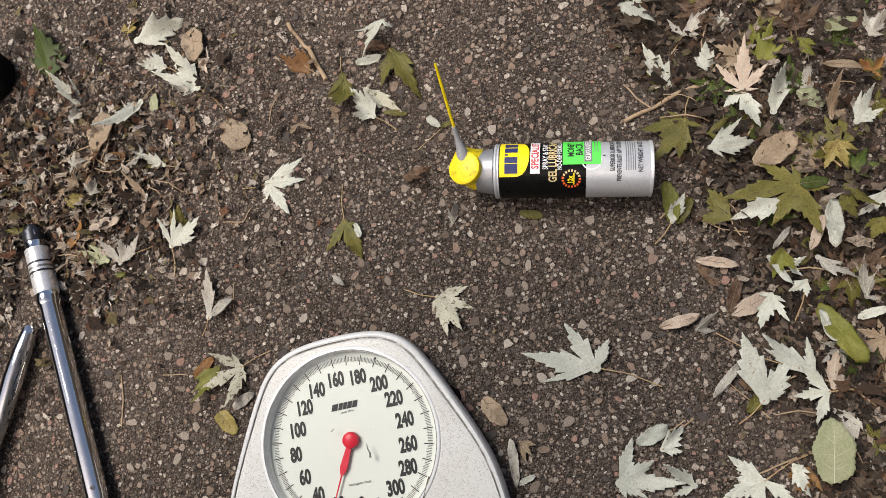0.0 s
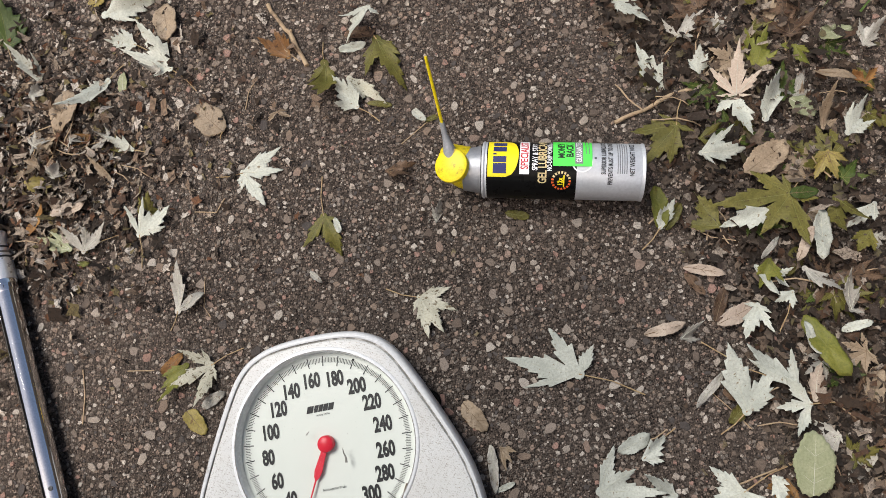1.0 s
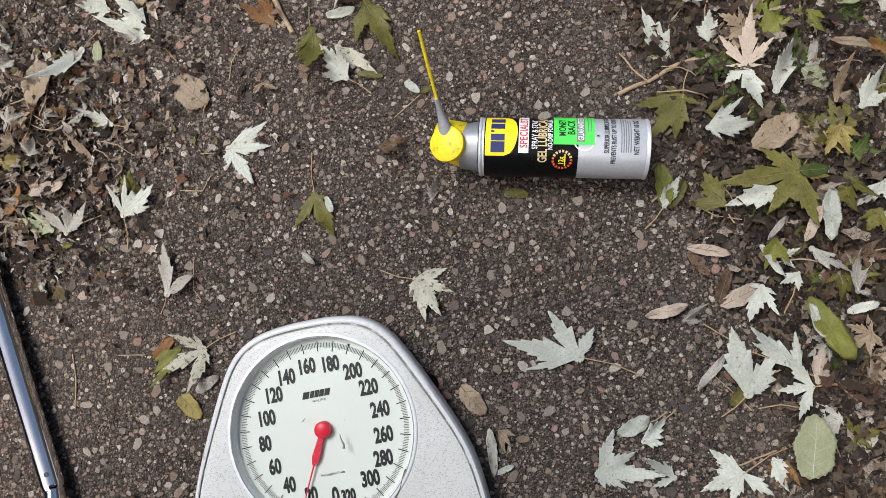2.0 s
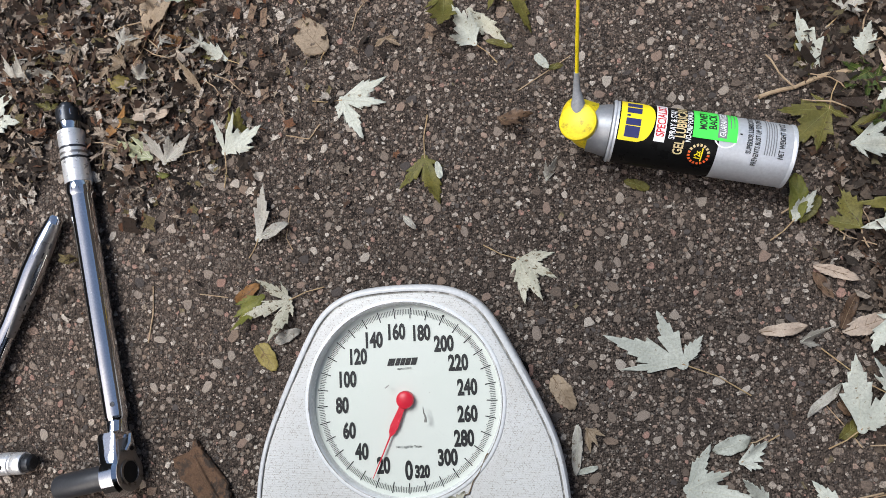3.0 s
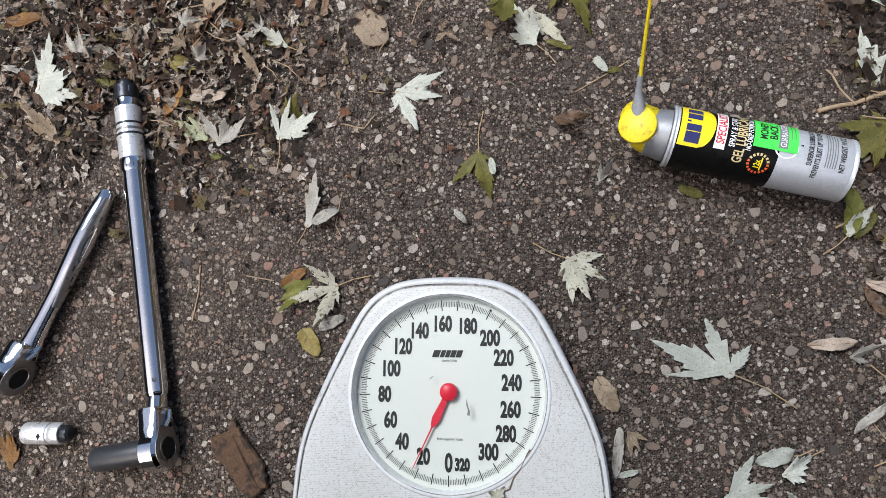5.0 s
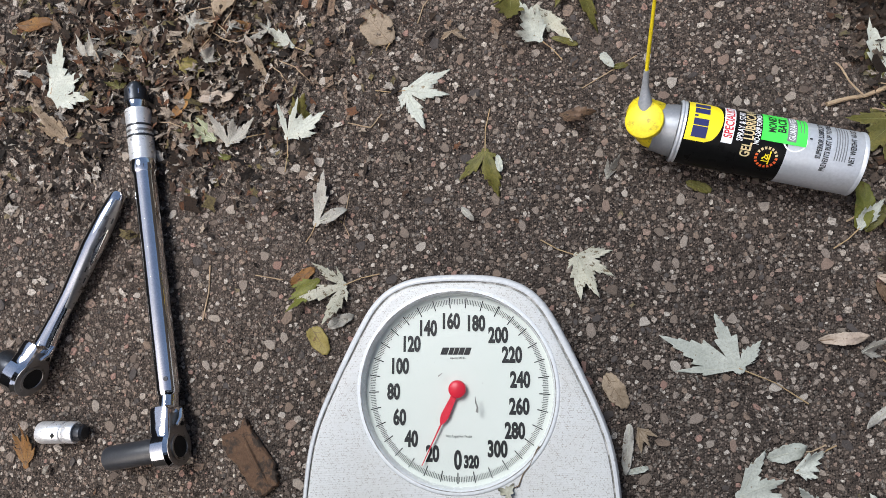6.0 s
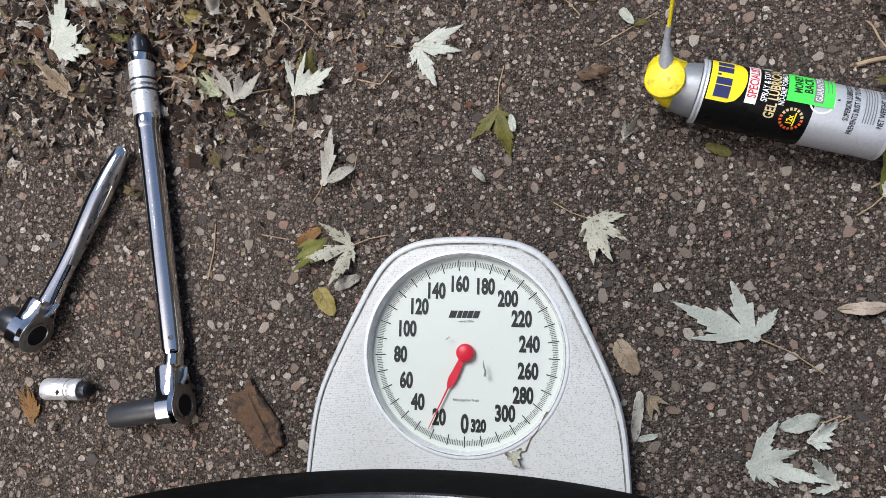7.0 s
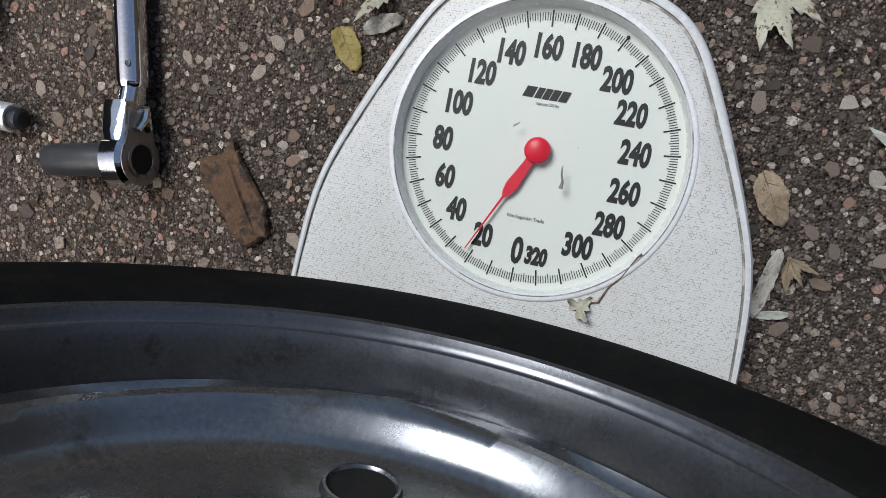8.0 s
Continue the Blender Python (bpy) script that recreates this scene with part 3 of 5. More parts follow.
    def from_vent(x, y):
        """How far a point lies from its vent's middle, in half widths of the vent, and both offsets."""
        off = (math.degrees(math.atan2(y, x)) - first_vent + 36) % 72 - 36
        along, out = off / 11.0, (math.hypot(x, y) - 0.1755) / 0.0105
        return (along ** 4 + out ** 4) ** 0.25, off, out

    def vent(i, k):
        r, a = (disc_prof[i][0] + disc_prof[i + 1][0]) / 2, 2 * math.pi * (k + 0.5) / segs
        return from_vent(r * math.cos(a), r * math.sin(a))[0] < 1

    pressed = lathe(disc_prof, segs, skip=vent)
    lip = [e for e in pressed.edges if e.is_boundary and 0.15 < math.hypot(*e.verts[0].co.xy) < 0.1895]
    for v in {v for e in lip for v in e.verts}:
        d, off, out = from_vent(v.co.x, v.co.y)
        rr, a = 0.1755 + 0.0105 * out / d, math.atan2(v.co.y, v.co.x) + radians(off / d - off)
        v.co.x, v.co.y = rr * math.cos(a), rr * math.sin(a)
    rolled = [g for g in bmesh.ops.extrude_edge_only(pressed, edges=lip)["geom"] if isinstance(g, bmesh.types.BMVert)]
    for v in rolled:
        rr, a = math.hypot(v.co.x, v.co.y), math.atan2(v.co.y, v.co.x)
        _, off, out = from_vent(v.co.x, v.co.y)
        rr, a = rr - 0.0012 * out, a - radians(off * 0.05)
        v.co = (rr * math.cos(a), rr * math.sin(a), v.co.z - 0.007)
    for v in pressed.verts:
        # the sheet dips towards each vent and stands proud between them
        rr = math.hypot(v.co.x, v.co.y)
        _, off, _ = from_vent(v.co.x, v.co.y)
        d = math.hypot(off / 14.5, (rr - 0.1745) / 0.0155)
        v.co.z -= 0.0075 / (1 + d ** 6) if 0.14 < rr < 0.1895 else 0
        if 0.150 < rr < 0.186:
            v.co.z += 0.0045 * max(0, abs(off) / 36 - 0.5)
    disc = part("disc", pressed, DISC_PAINT, ob, "dark grey pressed steel disc with vents")
    so = disc.modifiers.new("thickness", "SOLIDIFY")
    so.thickness, so.offset = 0.0024, 0
    be = disc.modifiers.new("edges", "BEVEL")
    be.width, be.segments, be.limit_method, be.angle_limit = 0.0012, 2, "ANGLE", radians(50)
    for k in range(5):
        a = radians(-90 + 72 * k + 7)
        x, y = 0.1170 * math.cos(a), 0.1170 * math.sin(a)
        part("hole_lip", turned(lathe([(0.0165, -0.0372), (0.0152, -0.0338), (0.0140, -0.0338), (0.0132, -0.0353), (0.0130, -0.0372)], 32), pose(x, y, 0)), DISC_PAINT, disc)
        # a black disc closes each hole in place of its shade
        part("hole_shade", turned(lathe([(0.0134, -0.0352), (0, -0.0352)], 28), pose(x, y, 0)), HOLE, disc)
    # the bore's inner shade is a black disc too
    part("hub_bore_shade", lathe([(0.0325, -0.03), (0, -0.031)], 40), HOLE, disc)
    return ob


car_wheel()


# ---------------------------------------------------------------- spray can
CAN_R = 0.0272


def spray_can():
    """The can lies along local x, cap towards -x; its label is turned a little away from straight up."""
    m = Matrix.Translation((0.1985, 0.2295, 0.0)) @ Matrix.Rotation(radians(-14.0), 4, "Z") @ Matrix.Translation((0, 0, CAN_R + 0.0012))
    ob = thing("spray_can", "black and silver lubricant spray can with yellow cap lying on asphalt", "spray can", m)
    r, L = CAN_R, 0.1505
    body = part("body", turned(lathe([(0.0225, -0.0010), (0.0250, -0.0020), (0.0270, -0.0016), (0.0277, -0.0006), (0.0277, 0.0006), (0.0268, 0.0016), (r, 0.0024), (r, 0.05), (r, 0.1), (r, L - 0.005),
                                      (r - 0.0004, L - 0.0035), (0.0276, L - 0.002), (0.0276, L - 0.0004), (0.0262, L), (0.024, L - 0.001), (0.022, L - 0.005), (0, L - 0.009)], 72), along_x()), CAN_SILVER, ob, "silver painted metal body")
    part("shoulder", turned(lathe([(0.0236, -0.0008), (0.0232, -0.0045), (0.0224, -0.009), (0.0213, -0.015), (0.0208, -0.020), (0.0, -0.021)], 56), along_x()), CAN_TOP, body, "bare grey metal shoulder")

    def on_can(bm, lift=0.0004):
        """Wraps a flat drawing (x along the can, y round it from the top, towards -y) on to the body."""
        for v in bm.verts:
            s, c = v.co.x, v.co.y / r
            rr = r + lift + v.co.z
            v.co = (max(s - 0.003, 0.0034), -rr * math.sin(c), rr * math.cos(c))
        return bm

    def patch(x0, x1, a0, a1, lift, round_end=0.0):
        bm = bmesh.new()
        nu = max(2, int(abs(a1 - a0) / 5))
        cols = []
        for k in range(nu + 1):
            c = a0 + (a1 - a0) * k / nu
            f = 2 * k / nu - 1
            end = x1 - round_end * (1 - math.sqrt(max(0, 1 - f * f))) if round_end else x1
            cols.append((bm.verts.new((x0, radians(c) * r, 0)), bm.verts.new((end, radians(c) * r, 0))))
        for a, b in zip(cols, cols[1:]):
            bm.faces.new((a[0], a[1], b[1], b[0]))
        return on_can(bm, lift)

    def words(text, x, a, size, squeeze=0.7, bold=0.0, lift=0.0006):
        bm = lettering(text, size, squeeze, bold)
        for v in bm.verts:
            v.co = (x - v.co.y, radians(a) * r - v.co.x, 0)
        bmesh.ops.subdivide_edges(bm, edges=[e for e in bm.edges if e.calc_length() > 0.003], cuts=2)
        return on_can(bm, lift)

    part("seam", turned(lathe([(0.0262, -0.0024), (0.0238, -0.0016)], 56), along_x()), DARK_STEEL, body, "dark line at the rolled seam")
    part("label", patch(0.0045, 0.0905, -180, 180, 0.0002), L_BLACK, body, "glossy black label")
    yellow = part("emblem", patch(0.0075, 0.0365, -62, 30, 0.0004, 0.012), L_YELLOW, body, "yellow shield emblem")
    for k, (a, w) in enumerate(((13, 20), (-5, 13), (-17, 4), (-29, 13), (-45, 13))):
        part("mark", patch(0.0125, 0.0125 + (0.0125 if k != 2 else 0.003), a - w / 2, a + w / 2, 0.0006), L_BLUE, yellow)
    part("name_box", patch(0.0375, 0.0465, -66, 24, 0.0004), L_WHITE, body)
    part("lettering", words("SPECIALIST", 0.0420, -21, 0.0098, 0.70, 0.0002), L_RED, body, smooth=False)
    part("lettering", words("SPRAY & STAY", 0.0518, -16, 0.0072, 0.66, 0.0001), L_WHITE, body, smooth=False)
    part("lettering", words("GEL LUBRICANT", 0.0588, -14, 0.0112, 0.64, 0.00025), L_GOLD, body, smooth=False)
    part("lettering", words("NO-DRIP FORMULA", 0.0655, -18, 0.0062, 0.60, 0.0001), L_WHITE, body, smooth=False)
    green = part("sticker", patch(0.0685, 0.1045, -84, 7, 0.0006), L_GREEN, body, "bright green guarantee sticker")
    part("lettering", words("MONEY", 0.0762, -30, 0.0088, 0.64, 0.0002, 0.0009), INK, green, smooth=False)
    part("lettering", words("BACK", 0.0840, -30, 0.0092, 0.72, 0.0002, 0.0009), INK, green, smooth=False)
    part("band", patch(0.0888, 0.0962, -62, 2, 0.0008), L_GREY, green)
    part("lettering", words("GUARANTEED", 0.0925, -30, 0.0072, 0.60, 0.0001, 0.0011), L_WHITE, green, smooth=False)
    for k in range(2):
        part("fine_print", patch(0.0985 + 0.0028 * k, 0.0992 + 0.0028 * k, -62, -18, 0.0009), L_GREY, green)

    def disc(x, a, rad, lift, teeth=0):
        bm = bmesh.new()
        n = 48
        c = bm.verts.new((x, radians(a) * r, 0))
        ring = [bm.verts.new((x + rad * (1 + (0.06 if teeth and k % 2 else 0)) * math.cos(2 * math.pi * k / n), radians(a) * r + rad * (1 + (0.06 if teeth and k % 2 else 0)) * math.sin(2 * math.pi * k / n), 0)) for k in range(n)]
        for k in range(n):
            bm.faces.new((c, ring[k], ring[(k + 1) % n]))
        return on_can(bm, lift)

    seal = part("seal", disc(0.0765, 36, 0.0104, 0.0005, 1), L_BLACK, body, "black round seal with orange print")
    for k in range(17):
        a = 2 * math.pi * k / 17
        bm = bmesh.new()
        q = [bm.verts.new((0.0765 + rr * math.cos(a + da), radians(36) * r + rr * math.sin(a + da), 0)) for da, rr in ((-0.11, 0.0070), (0.11, 0.0070), (0.11, 0.0092), (-0.11, 0.0092))]
        bm.faces.new(q)
        part("print_bar", on_can(bm, 0.0008), L_ORANGE if k % 17 < 10 else L_GOLD, seal)
    part("lettering", words("12x", 0.0755, 36, 0.0066, 0.75, 0.0002, 0.0010), L_YELLOW, seal, smooth=False)
    part("print_bar", patch(0.0785, 0.0796, 24, 48, 0.0008), L_YELLOW, seal)
    ring = bmesh.new()
    for k in range(40):
        a0, a1 = 2 * math.pi * k / 40, 2 * math.pi * (k + 1) / 40
        q = [ring.verts.new((0.0955 + rr * math.cos(a), radians(-2) * r + rr * math.sin(a), 0)) for a, rr in ((a0, 0.0098), (a1, 0.0098), (a1, 0.0085), (a0, 0.0085))]
        ring.faces.new(q)
    part("printed_ring", on_can(ring, 0.0003), L_WHITE, body)
    part("lettering", words("SUPERIOR LUBRICATION", 0.1150, -22, 0.0060, 0.62, 0.0001), INK, body, smooth=False)
    part("lettering", words("PREVENTS RUST UP TO ONE YEAR", 0.1212, -17, 0.0060, 0.60, 0.0001), INK, body, smooth=False)
    for k in range(5):
        part("fine_print", patch(0.1275 + 0.0020 * k, 0.1283 + 0.0020 * k, -62 + 3 * k, 20, 0.0004), L_GREY, body)
    part("lettering", words("NET WEIGHT 10 OZ", 0.1408, -14, 0.0062, 0.64, 0.0001), INK, body, smooth=False)
    part("printed_mark", patch(0.1065, 0.1085, -12, -9, 0.0004), INK, body)

    # spray head
    head = bmesh.new()
    rings = []
    for x, a, dy, dz in ((-0.0175, 0.0188, 0.0, 0.0), (-0.0190, 0.0204, 0.0, 0.0), (-0.0260, 0.0206, 0.001, 0.001), (-0.0330, 0.0206, 0.002, 0.002),
                         (-0.0385, 0.0188, 0.003, 0.003), (-0.0430, 0.0150, 0.003, 0.004), (-0.0455, 0.0095, 0.003, 0.005), (-0.0465, 0.004, 0.003, 0.005)):
        rings.append([head.verts.new((x + 0.004 - 0.004 * math.sin(t) * (x < -0.025), dy + a * math.sin(t) * (1.12 if math.sin(t) > 0 else 1.0), a * math.cos(t) + dz)) for t in [2 * math.pi * k / 36 for k in range(36)]])
    for a, b in zip(rings, rings[1:]):
        for k in range(36):
            head.faces.new((a[k], a[(k + 1) % 36], b[(k + 1) % 36], b[k]))
    head.faces.new(rings[-1])
    cap = part("spray_head", head, YELLOW, ob, "scuffed yellow plastic spray head")
    part("trigger", turned(lathe([(0, 0.0030), (0.0140, 0.0030), (0.0164, 0.0018), (0.0168, 0), (0.0160, -0.006), (0, -0.006)], 40),
                           pose(-0.0305, -0.003, 0.0215, 4, -16, 0)), YELLOW, cap, "scuffed yellow trigger disc")
    part("nozzle", tube([(-0.0310, 0.004, 0.017), (-0.0330, 0.012, 0.0225), (-0.0350, 0.0185, 0.0265), (-0.0370, 0.0240, 0.0320), (-0.0392, 0.0325, 0.0435)], [0.0062, 0.0064, 0.0044, 0.0030, 0.0023], 16), GREY_PLASTIC, cap, "grey nozzle")
    part("straw", tube([(-0.0385, 0.0300, 0.0402), (-0.0420, 0.0440, 0.0600), (-0.0453, 0.0575, 0.0800), (-0.0485, 0.0707, 0.0996)], [0.0016, 0.0016, 0.0015, 0.0014], 10), YELLOW, cap, "thin yellow plastic straw")
    return ob


spray_can()


# ---------------------------------------------------------------- tools
def loft(sections, segs=24):
    """Ellipses (x, half width, half height, y shift, z shift) along x."""
    bm = bmesh.new()
    rings = [[bm.verts.new((x, y + w * math.cos(2 * math.pi * k / segs), z + h * math.sin(2 * math.pi * k / segs))) for k in range(segs)] for x, w, h, y, z in sections]
    for a, b in zip(rings, rings[1:]):
        for k in range(segs):
            bm.faces.new((a[k], a[(k + 1) % segs], b[(k + 1) % segs], b[k]))
    bm.faces.new(rings[0])
    bm.faces.new(rings[-1])
    return bm


def teardrop(radius, neck, reach, n=40):
    """Outline of a ratchet head: a circle round the origin that runs into a neck towards -x."""
    pts = []
    for k in range(n + 1):
        a = -math.pi * 0.72 + 2 * math.pi * 0.72 * k / n
        pts.append((radius * math.cos(a), radius * math.sin(a)))
    pts += [(-reach * 0.6, neck * 1.25), (-reach, neck), (-reach, -neck), (-reach * 0.6, -neck * 1.25)]
    return pts


def ratchet_head(ob, at, roll, radius, neck, reach, thick, face_label):
    """The head lies in the plane of the tool's length; roll turns its back plate up towards the viewer."""
    m = Matrix.Translation(at) @ Matrix.Rotation(radians(roll), 4, "X")
    head = part("head", turned(prism(teardrop(radius, neck, reach), -thick / 2, thick / 2, 0.003), m), CHROME, ob, "polished chrome ratchet head")
    part("back_plate", turned(prism(teardrop(radius * 0.86, neck * 0.75, reach * 0.8), thick / 2 - 0.001, thick / 2 + 0.0006), m), STEEL, head, face_label)
    hub = part("hub_ring", turned(lathe([(radius * 0.60, thick / 2 + 0.0005), (radius * 0.60, thick / 2 + 0.0018), (radius * 0.50, thick / 2 + 0.0018), (radius * 0.48, thick / 2 + 0.0009)], 36), m), STEEL, head)
    # shade of the recess laid on as a black disc
    part("drive_recess_shade", turned(lathe([(radius * 0.49, thick / 2 + 0.0010), (0, thick / 2 + 0.0009)], 36), m), HOLE, head, "black disc as shade in the round recess")
    lever = part("lever", turned(tube([(-radius * 0.95, -0.003, thick / 2 + 0.002), (-radius * 1.25, 0.002, thick / 2 + 0.0035), (-radius * 1.65, 0.006, thick / 2 + 0.0025)], [0.0022, 0.0026, 0.0018], 10), m), CHROME, head, "small chrome reversing lever")
    part("rivet", turned(lathe([(0, 0.002), (0.0022, 0.001), (0.0024, 0), (0, 0)], 14), m @ pose(-radius * 1.0, 0.007, thick / 2 + 0.0005)), HOLE, head)
    return m


def torque_wrench():
    """Along local x from the handle's end to the head."""
    a, b = Vector((-0.3447, 0.3085, 0)), Vector((-0.2840, -0.0150, 0))
    d = (b - a).normalized()
    m = Matrix.Translation(a) @ Matrix.Rotation(math.atan2(d.y, d.x), 4, "Z") @ Matrix.Translation((0, 0, 0.0138))
    ob = thing("torque_wrench", "chrome click torque wrench with a black deep socket on asphalt", "torque wrench", m)
    X = along_x()
    r = 0.0126
    part("end_cap", turned(lathe([(0, -0.004), (0.006, -0.004), (0.0078, -0.001), (0.0078, 0.002), (0.0112, 0.003), (0.0118, 0.006), (0.0118, 0.017), (0.0108, 0.018), (0, 0.018)], 36), X), DARK_STEEL, ob, "black end cap")
    part("cap_band", turned(lathe([(0.0119, 0.006), (0.0121, 0.0065), (0.0121, 0.0115), (0.0119, 0.012)], 8), X), CHROME, ob, smooth=False)
    part("collar", turned(lathe([(0.0108, 0.0178), (0.0112, 0.0182), (0.0112, 0.0262), (0.0120, 0.0275)], 40), X), CHROME, ob)
    grip = part("grip", turned(knurled(r, 0.027, 0.083), X), STEEL_BRIGHT, ob, "knurled bright steel grip")
    for x in (0.0460, 0.0520, 0.0575):
        part("grip_groove", turned(lathe([(r + 0.0004, x - 0.0012), (r + 0.0007, x - 0.0006), (r + 0.0007, x + 0.0006), (r + 0.0004, x + 0.0012)], 48), X), DARK_STEEL if x != 0.0520 else STEEL, grip)
    part("scale_ring", turned(lathe([(r, 0.083), (r + 0.0003, 0.0835), (r + 0.0003, 0.0945), (r - 0.0006, 0.0965)], 48), X), CHROME, ob, "chrome ring with fine scale marks")
    for k in range(12):
        bm = bmesh.new()
        bmesh.ops.create_cube(bm, size=1, matrix=Matrix.Rotation(radians(30 * k), 4, "X") @ Matrix.Translation((0.0915, 0, r + 0.0004)) @ Matrix.Diagonal((0.0035, 0.0005, 0.0003, 1)))
        part("scale_mark", bm, INK, ob, smooth=False)
    part("shaft", turned(lathe([(0.0118, 0.096), (0.0114, 0.098), (0.0114, 0.20), (0.0112, 0.318), (0.0106, 0.3225), (0.0098, 0.3235), (0, 0.3235)], 56), X), CHROME, ob, "polished chrome tube")
    part("pin", turned(lathe([(0, 0.0008), (0.0022, 0.0005), (0.0025, 0), (0, 0)], 14), pose(0.308, 0.0045, 0.0105)), DARK_STEEL, ob)
    part("yoke", loft([(0.3225, 0.0096, 0.0096, 0, 0), (0.333, 0.0100, 0.0112, 0, 0.002), (0.347, 0.0098, 0.0132, 0, 0.005)], 20), CHROME, ob, "chrome yoke")
    mh = ratchet_head(ob, (0.3730, 0.0, 0.0075), -84, 0.0208, 0.0115, 0.040, 0.0195, "dull steel back plate")
    sock = mh @ Matrix.Rotation(radians(180), 4, "X")
    part("deep_socket", turned(lathe([(0, 0.009), (0.0095, 0.009), (0.0112, 0.0105), (0.0118, 0.013), (0.0118, 0.066), (0.0112, 0.0685), (0.0098, 0.069), (0.0088, 0.068), (0.0085, 0.055), (0, 0.055)], 40), sock), BLACK_OXIDE, ob, "black deep impact socket")
    # black button standing for the shaded cross hole
    part("socket_hole_shade", turned(lathe([(0, 0.0010), (0.0019, 0.0008), (0.0019, 0), (0, 0)], 16), sock @ pose(0.0, -0.0113, 0.019, 90, 0, 0)), HOLE, ob)
    return ob


def knurled(r, x0, x1, n=64, step=0.0011):
    bm = bmesh.new()
    rows = int((x1 - x0) / step)
    rings = [[bm.verts.new(((r + (0.00035 if (i + k) % 2 and 0 < i < rows else -0.00005)) * math.cos(2 * math.pi * k / n), (r + (0.00035 if (i + k) % 2 and 0 < i < rows else -0.00005)) * math.sin(2 * math.pi * k / n), x0 + (x1 - x0) * i / rows)) for k in range(n)] for i in range(rows + 1)]
    for a, b in zip(rings, rings[1:]):
        for k in range(n):
            bm.faces.new((a[k], a[(k + 1) % n], b[(k + 1) % n], b[k]))
    return bm


STEEL_BRIGHT = surface("bright_steel", (0.93, 0.93, 0.93), (0.86, 0.86, 0.87), 60, 0.30, 0.6, bump=0.1, fine=700, depth=0.0003, dirt=(0.40, 0.38, 0.36), dirt_scale=110, dirt_from=0.64)


def ratchet():
    a, b = Vector((-0.3555, 0.1960, 0)), Vector((-0.4365, 0.0075, 0))
    d = (b - a).normalized()
    m = Matrix.Translation(a) @ Matrix.Rotation(math.atan2(d.y, d.x), 4, "Z") @ Matrix.Translation((0, 0, 0.0125))
    ob = thing("ratchet", "chrome ratchet handle with a dark socket lying on asphalt", "ratchet", m)
    part("handle", turned(loft([(0.000, 0.0050, 0.0050, 0, -0.002), (0.003, 0.0082, 0.0070, 0, -0.002), (0.030, 0.0112, 0.0100, 0, -0.001), (0.060, 0.0122, 0.0106, 0, 0), (0.090, 0.0110, 0.0096, 0, 0),
                                (0.115, 0.0090, 0.0084, 0, 0.0005), (0.140, 0.0090, 0.0088, 0, 0.001), (0.165, 0.0100, 0.0100, 0, 0.002), (0.178, 0.0125, 0.0110, 0, 0.003)], 28), Matrix.Identity(4)), CHROME, ob, "smooth chrome handle")
    panel = loft([(0.008, 0.0042, 0.0012, 0, 0), (0.03, 0.0068, 0.0014, 0, 0), (0.062, 0.0072, 0.0014, 0, 0), (0.092, 0.0060, 0.0014, 0, 0), (0.128, 0.0040, 0.0012, 0, 0)], 12)
    part("panel", turned(panel, Matrix.Rotation(radians(-62), 4, "X") @ Matrix.Translation((0, 0, 0.0096))), STEEL, ob, "dull engraved side panel")
    for k in range(7):
        bm = bmesh.new()
        bmesh.ops.create_cube(bm, size=1, matrix=Matrix.Rotation(radians(-62), 4, "X") @ Matrix.Translation((0.030 + 0.011 * k, (-1) ** k * 0.0016, 0.0111)) @ Matrix.Diagonal((0.006, 0.0013, 0.0003, 1)))
        part("stamp", bm, DARK_STEEL, ob, smooth=False)
    mh = ratchet_head(ob, (0.2035, 0, 0.0095), -84, 0.0215, 0.0115, 0.034, 0.0190, "dull steel back plate")
    part("socket", turned(lathe([(0, 0.009), (0.0110, 0.009), (0.0132, 0.0105), (0.0138, 0.013), (0.0138, 0.030), (0.0130, 0.032), (0.0115, 0.032), (0.0110, 0.022), (0, 0.022)], 40),
                          mh @ Matrix.Rotation(radians(180), 4, "X")), DARK_STEEL, ob, "dark steel socket on the drive")
    return ob


def small_socket():
    m = Matrix.Translation((-0.4215, -0.0478, 0.0108)) @ Matrix.Rotation(radians(1), 4, "Z")
    ob = thing("socket", "short polished chrome socket lying on asphalt", "socket", m)
    X = along_x()
    part("body", turned(lathe([(0.0072, 0.004), (0.0090, 0.0), (0.0102, 0.0), (0.0108, 0.0015), (0.0108, 0.0255), (0.0104, 0.0262), (0.0098, 0.0264), (0.0098, 0.0282), (0.0102, 0.0284), (0.0106, 0.029), (0.0106, 0.038), (0.0100, 0.0392), (0.0072, 0.0392), (0.0068, 0.036)], 40), X), STEEL_BRIGHT, ob, "polished chrome body")
    # black cap painted as the shade inside the bore
    part("bore_shade", turned(lathe([(0.0072, 0.004), (0, 0.006)], 24), X), HOLE, ob)
    part("drive_end", turned(lathe([(0.0074, 0.038), (0.0082, 0.0395), (0.0080, 0.046), (0.006, 0.048), (0, 0.048)], 24), X), DARK_STEEL, ob, "dark drive end")
    part("notch", turned(prism([(-0.0022, 0), (0, -0.0030), (0.0022, 0), (0, 0.0030)], 0, 0.0004), pose(0.0205, -0.002, 0.0106)), HOLE, ob)
    return ob


torque_wrench()
ratchet()
small_socket()
# simple stand-in shape for a black rounded object of unknown kind
block = thing("black_object", "black rounded object of unknown kind on the asphalt", "rubber block", pose(-0.397, 0.524, 0))
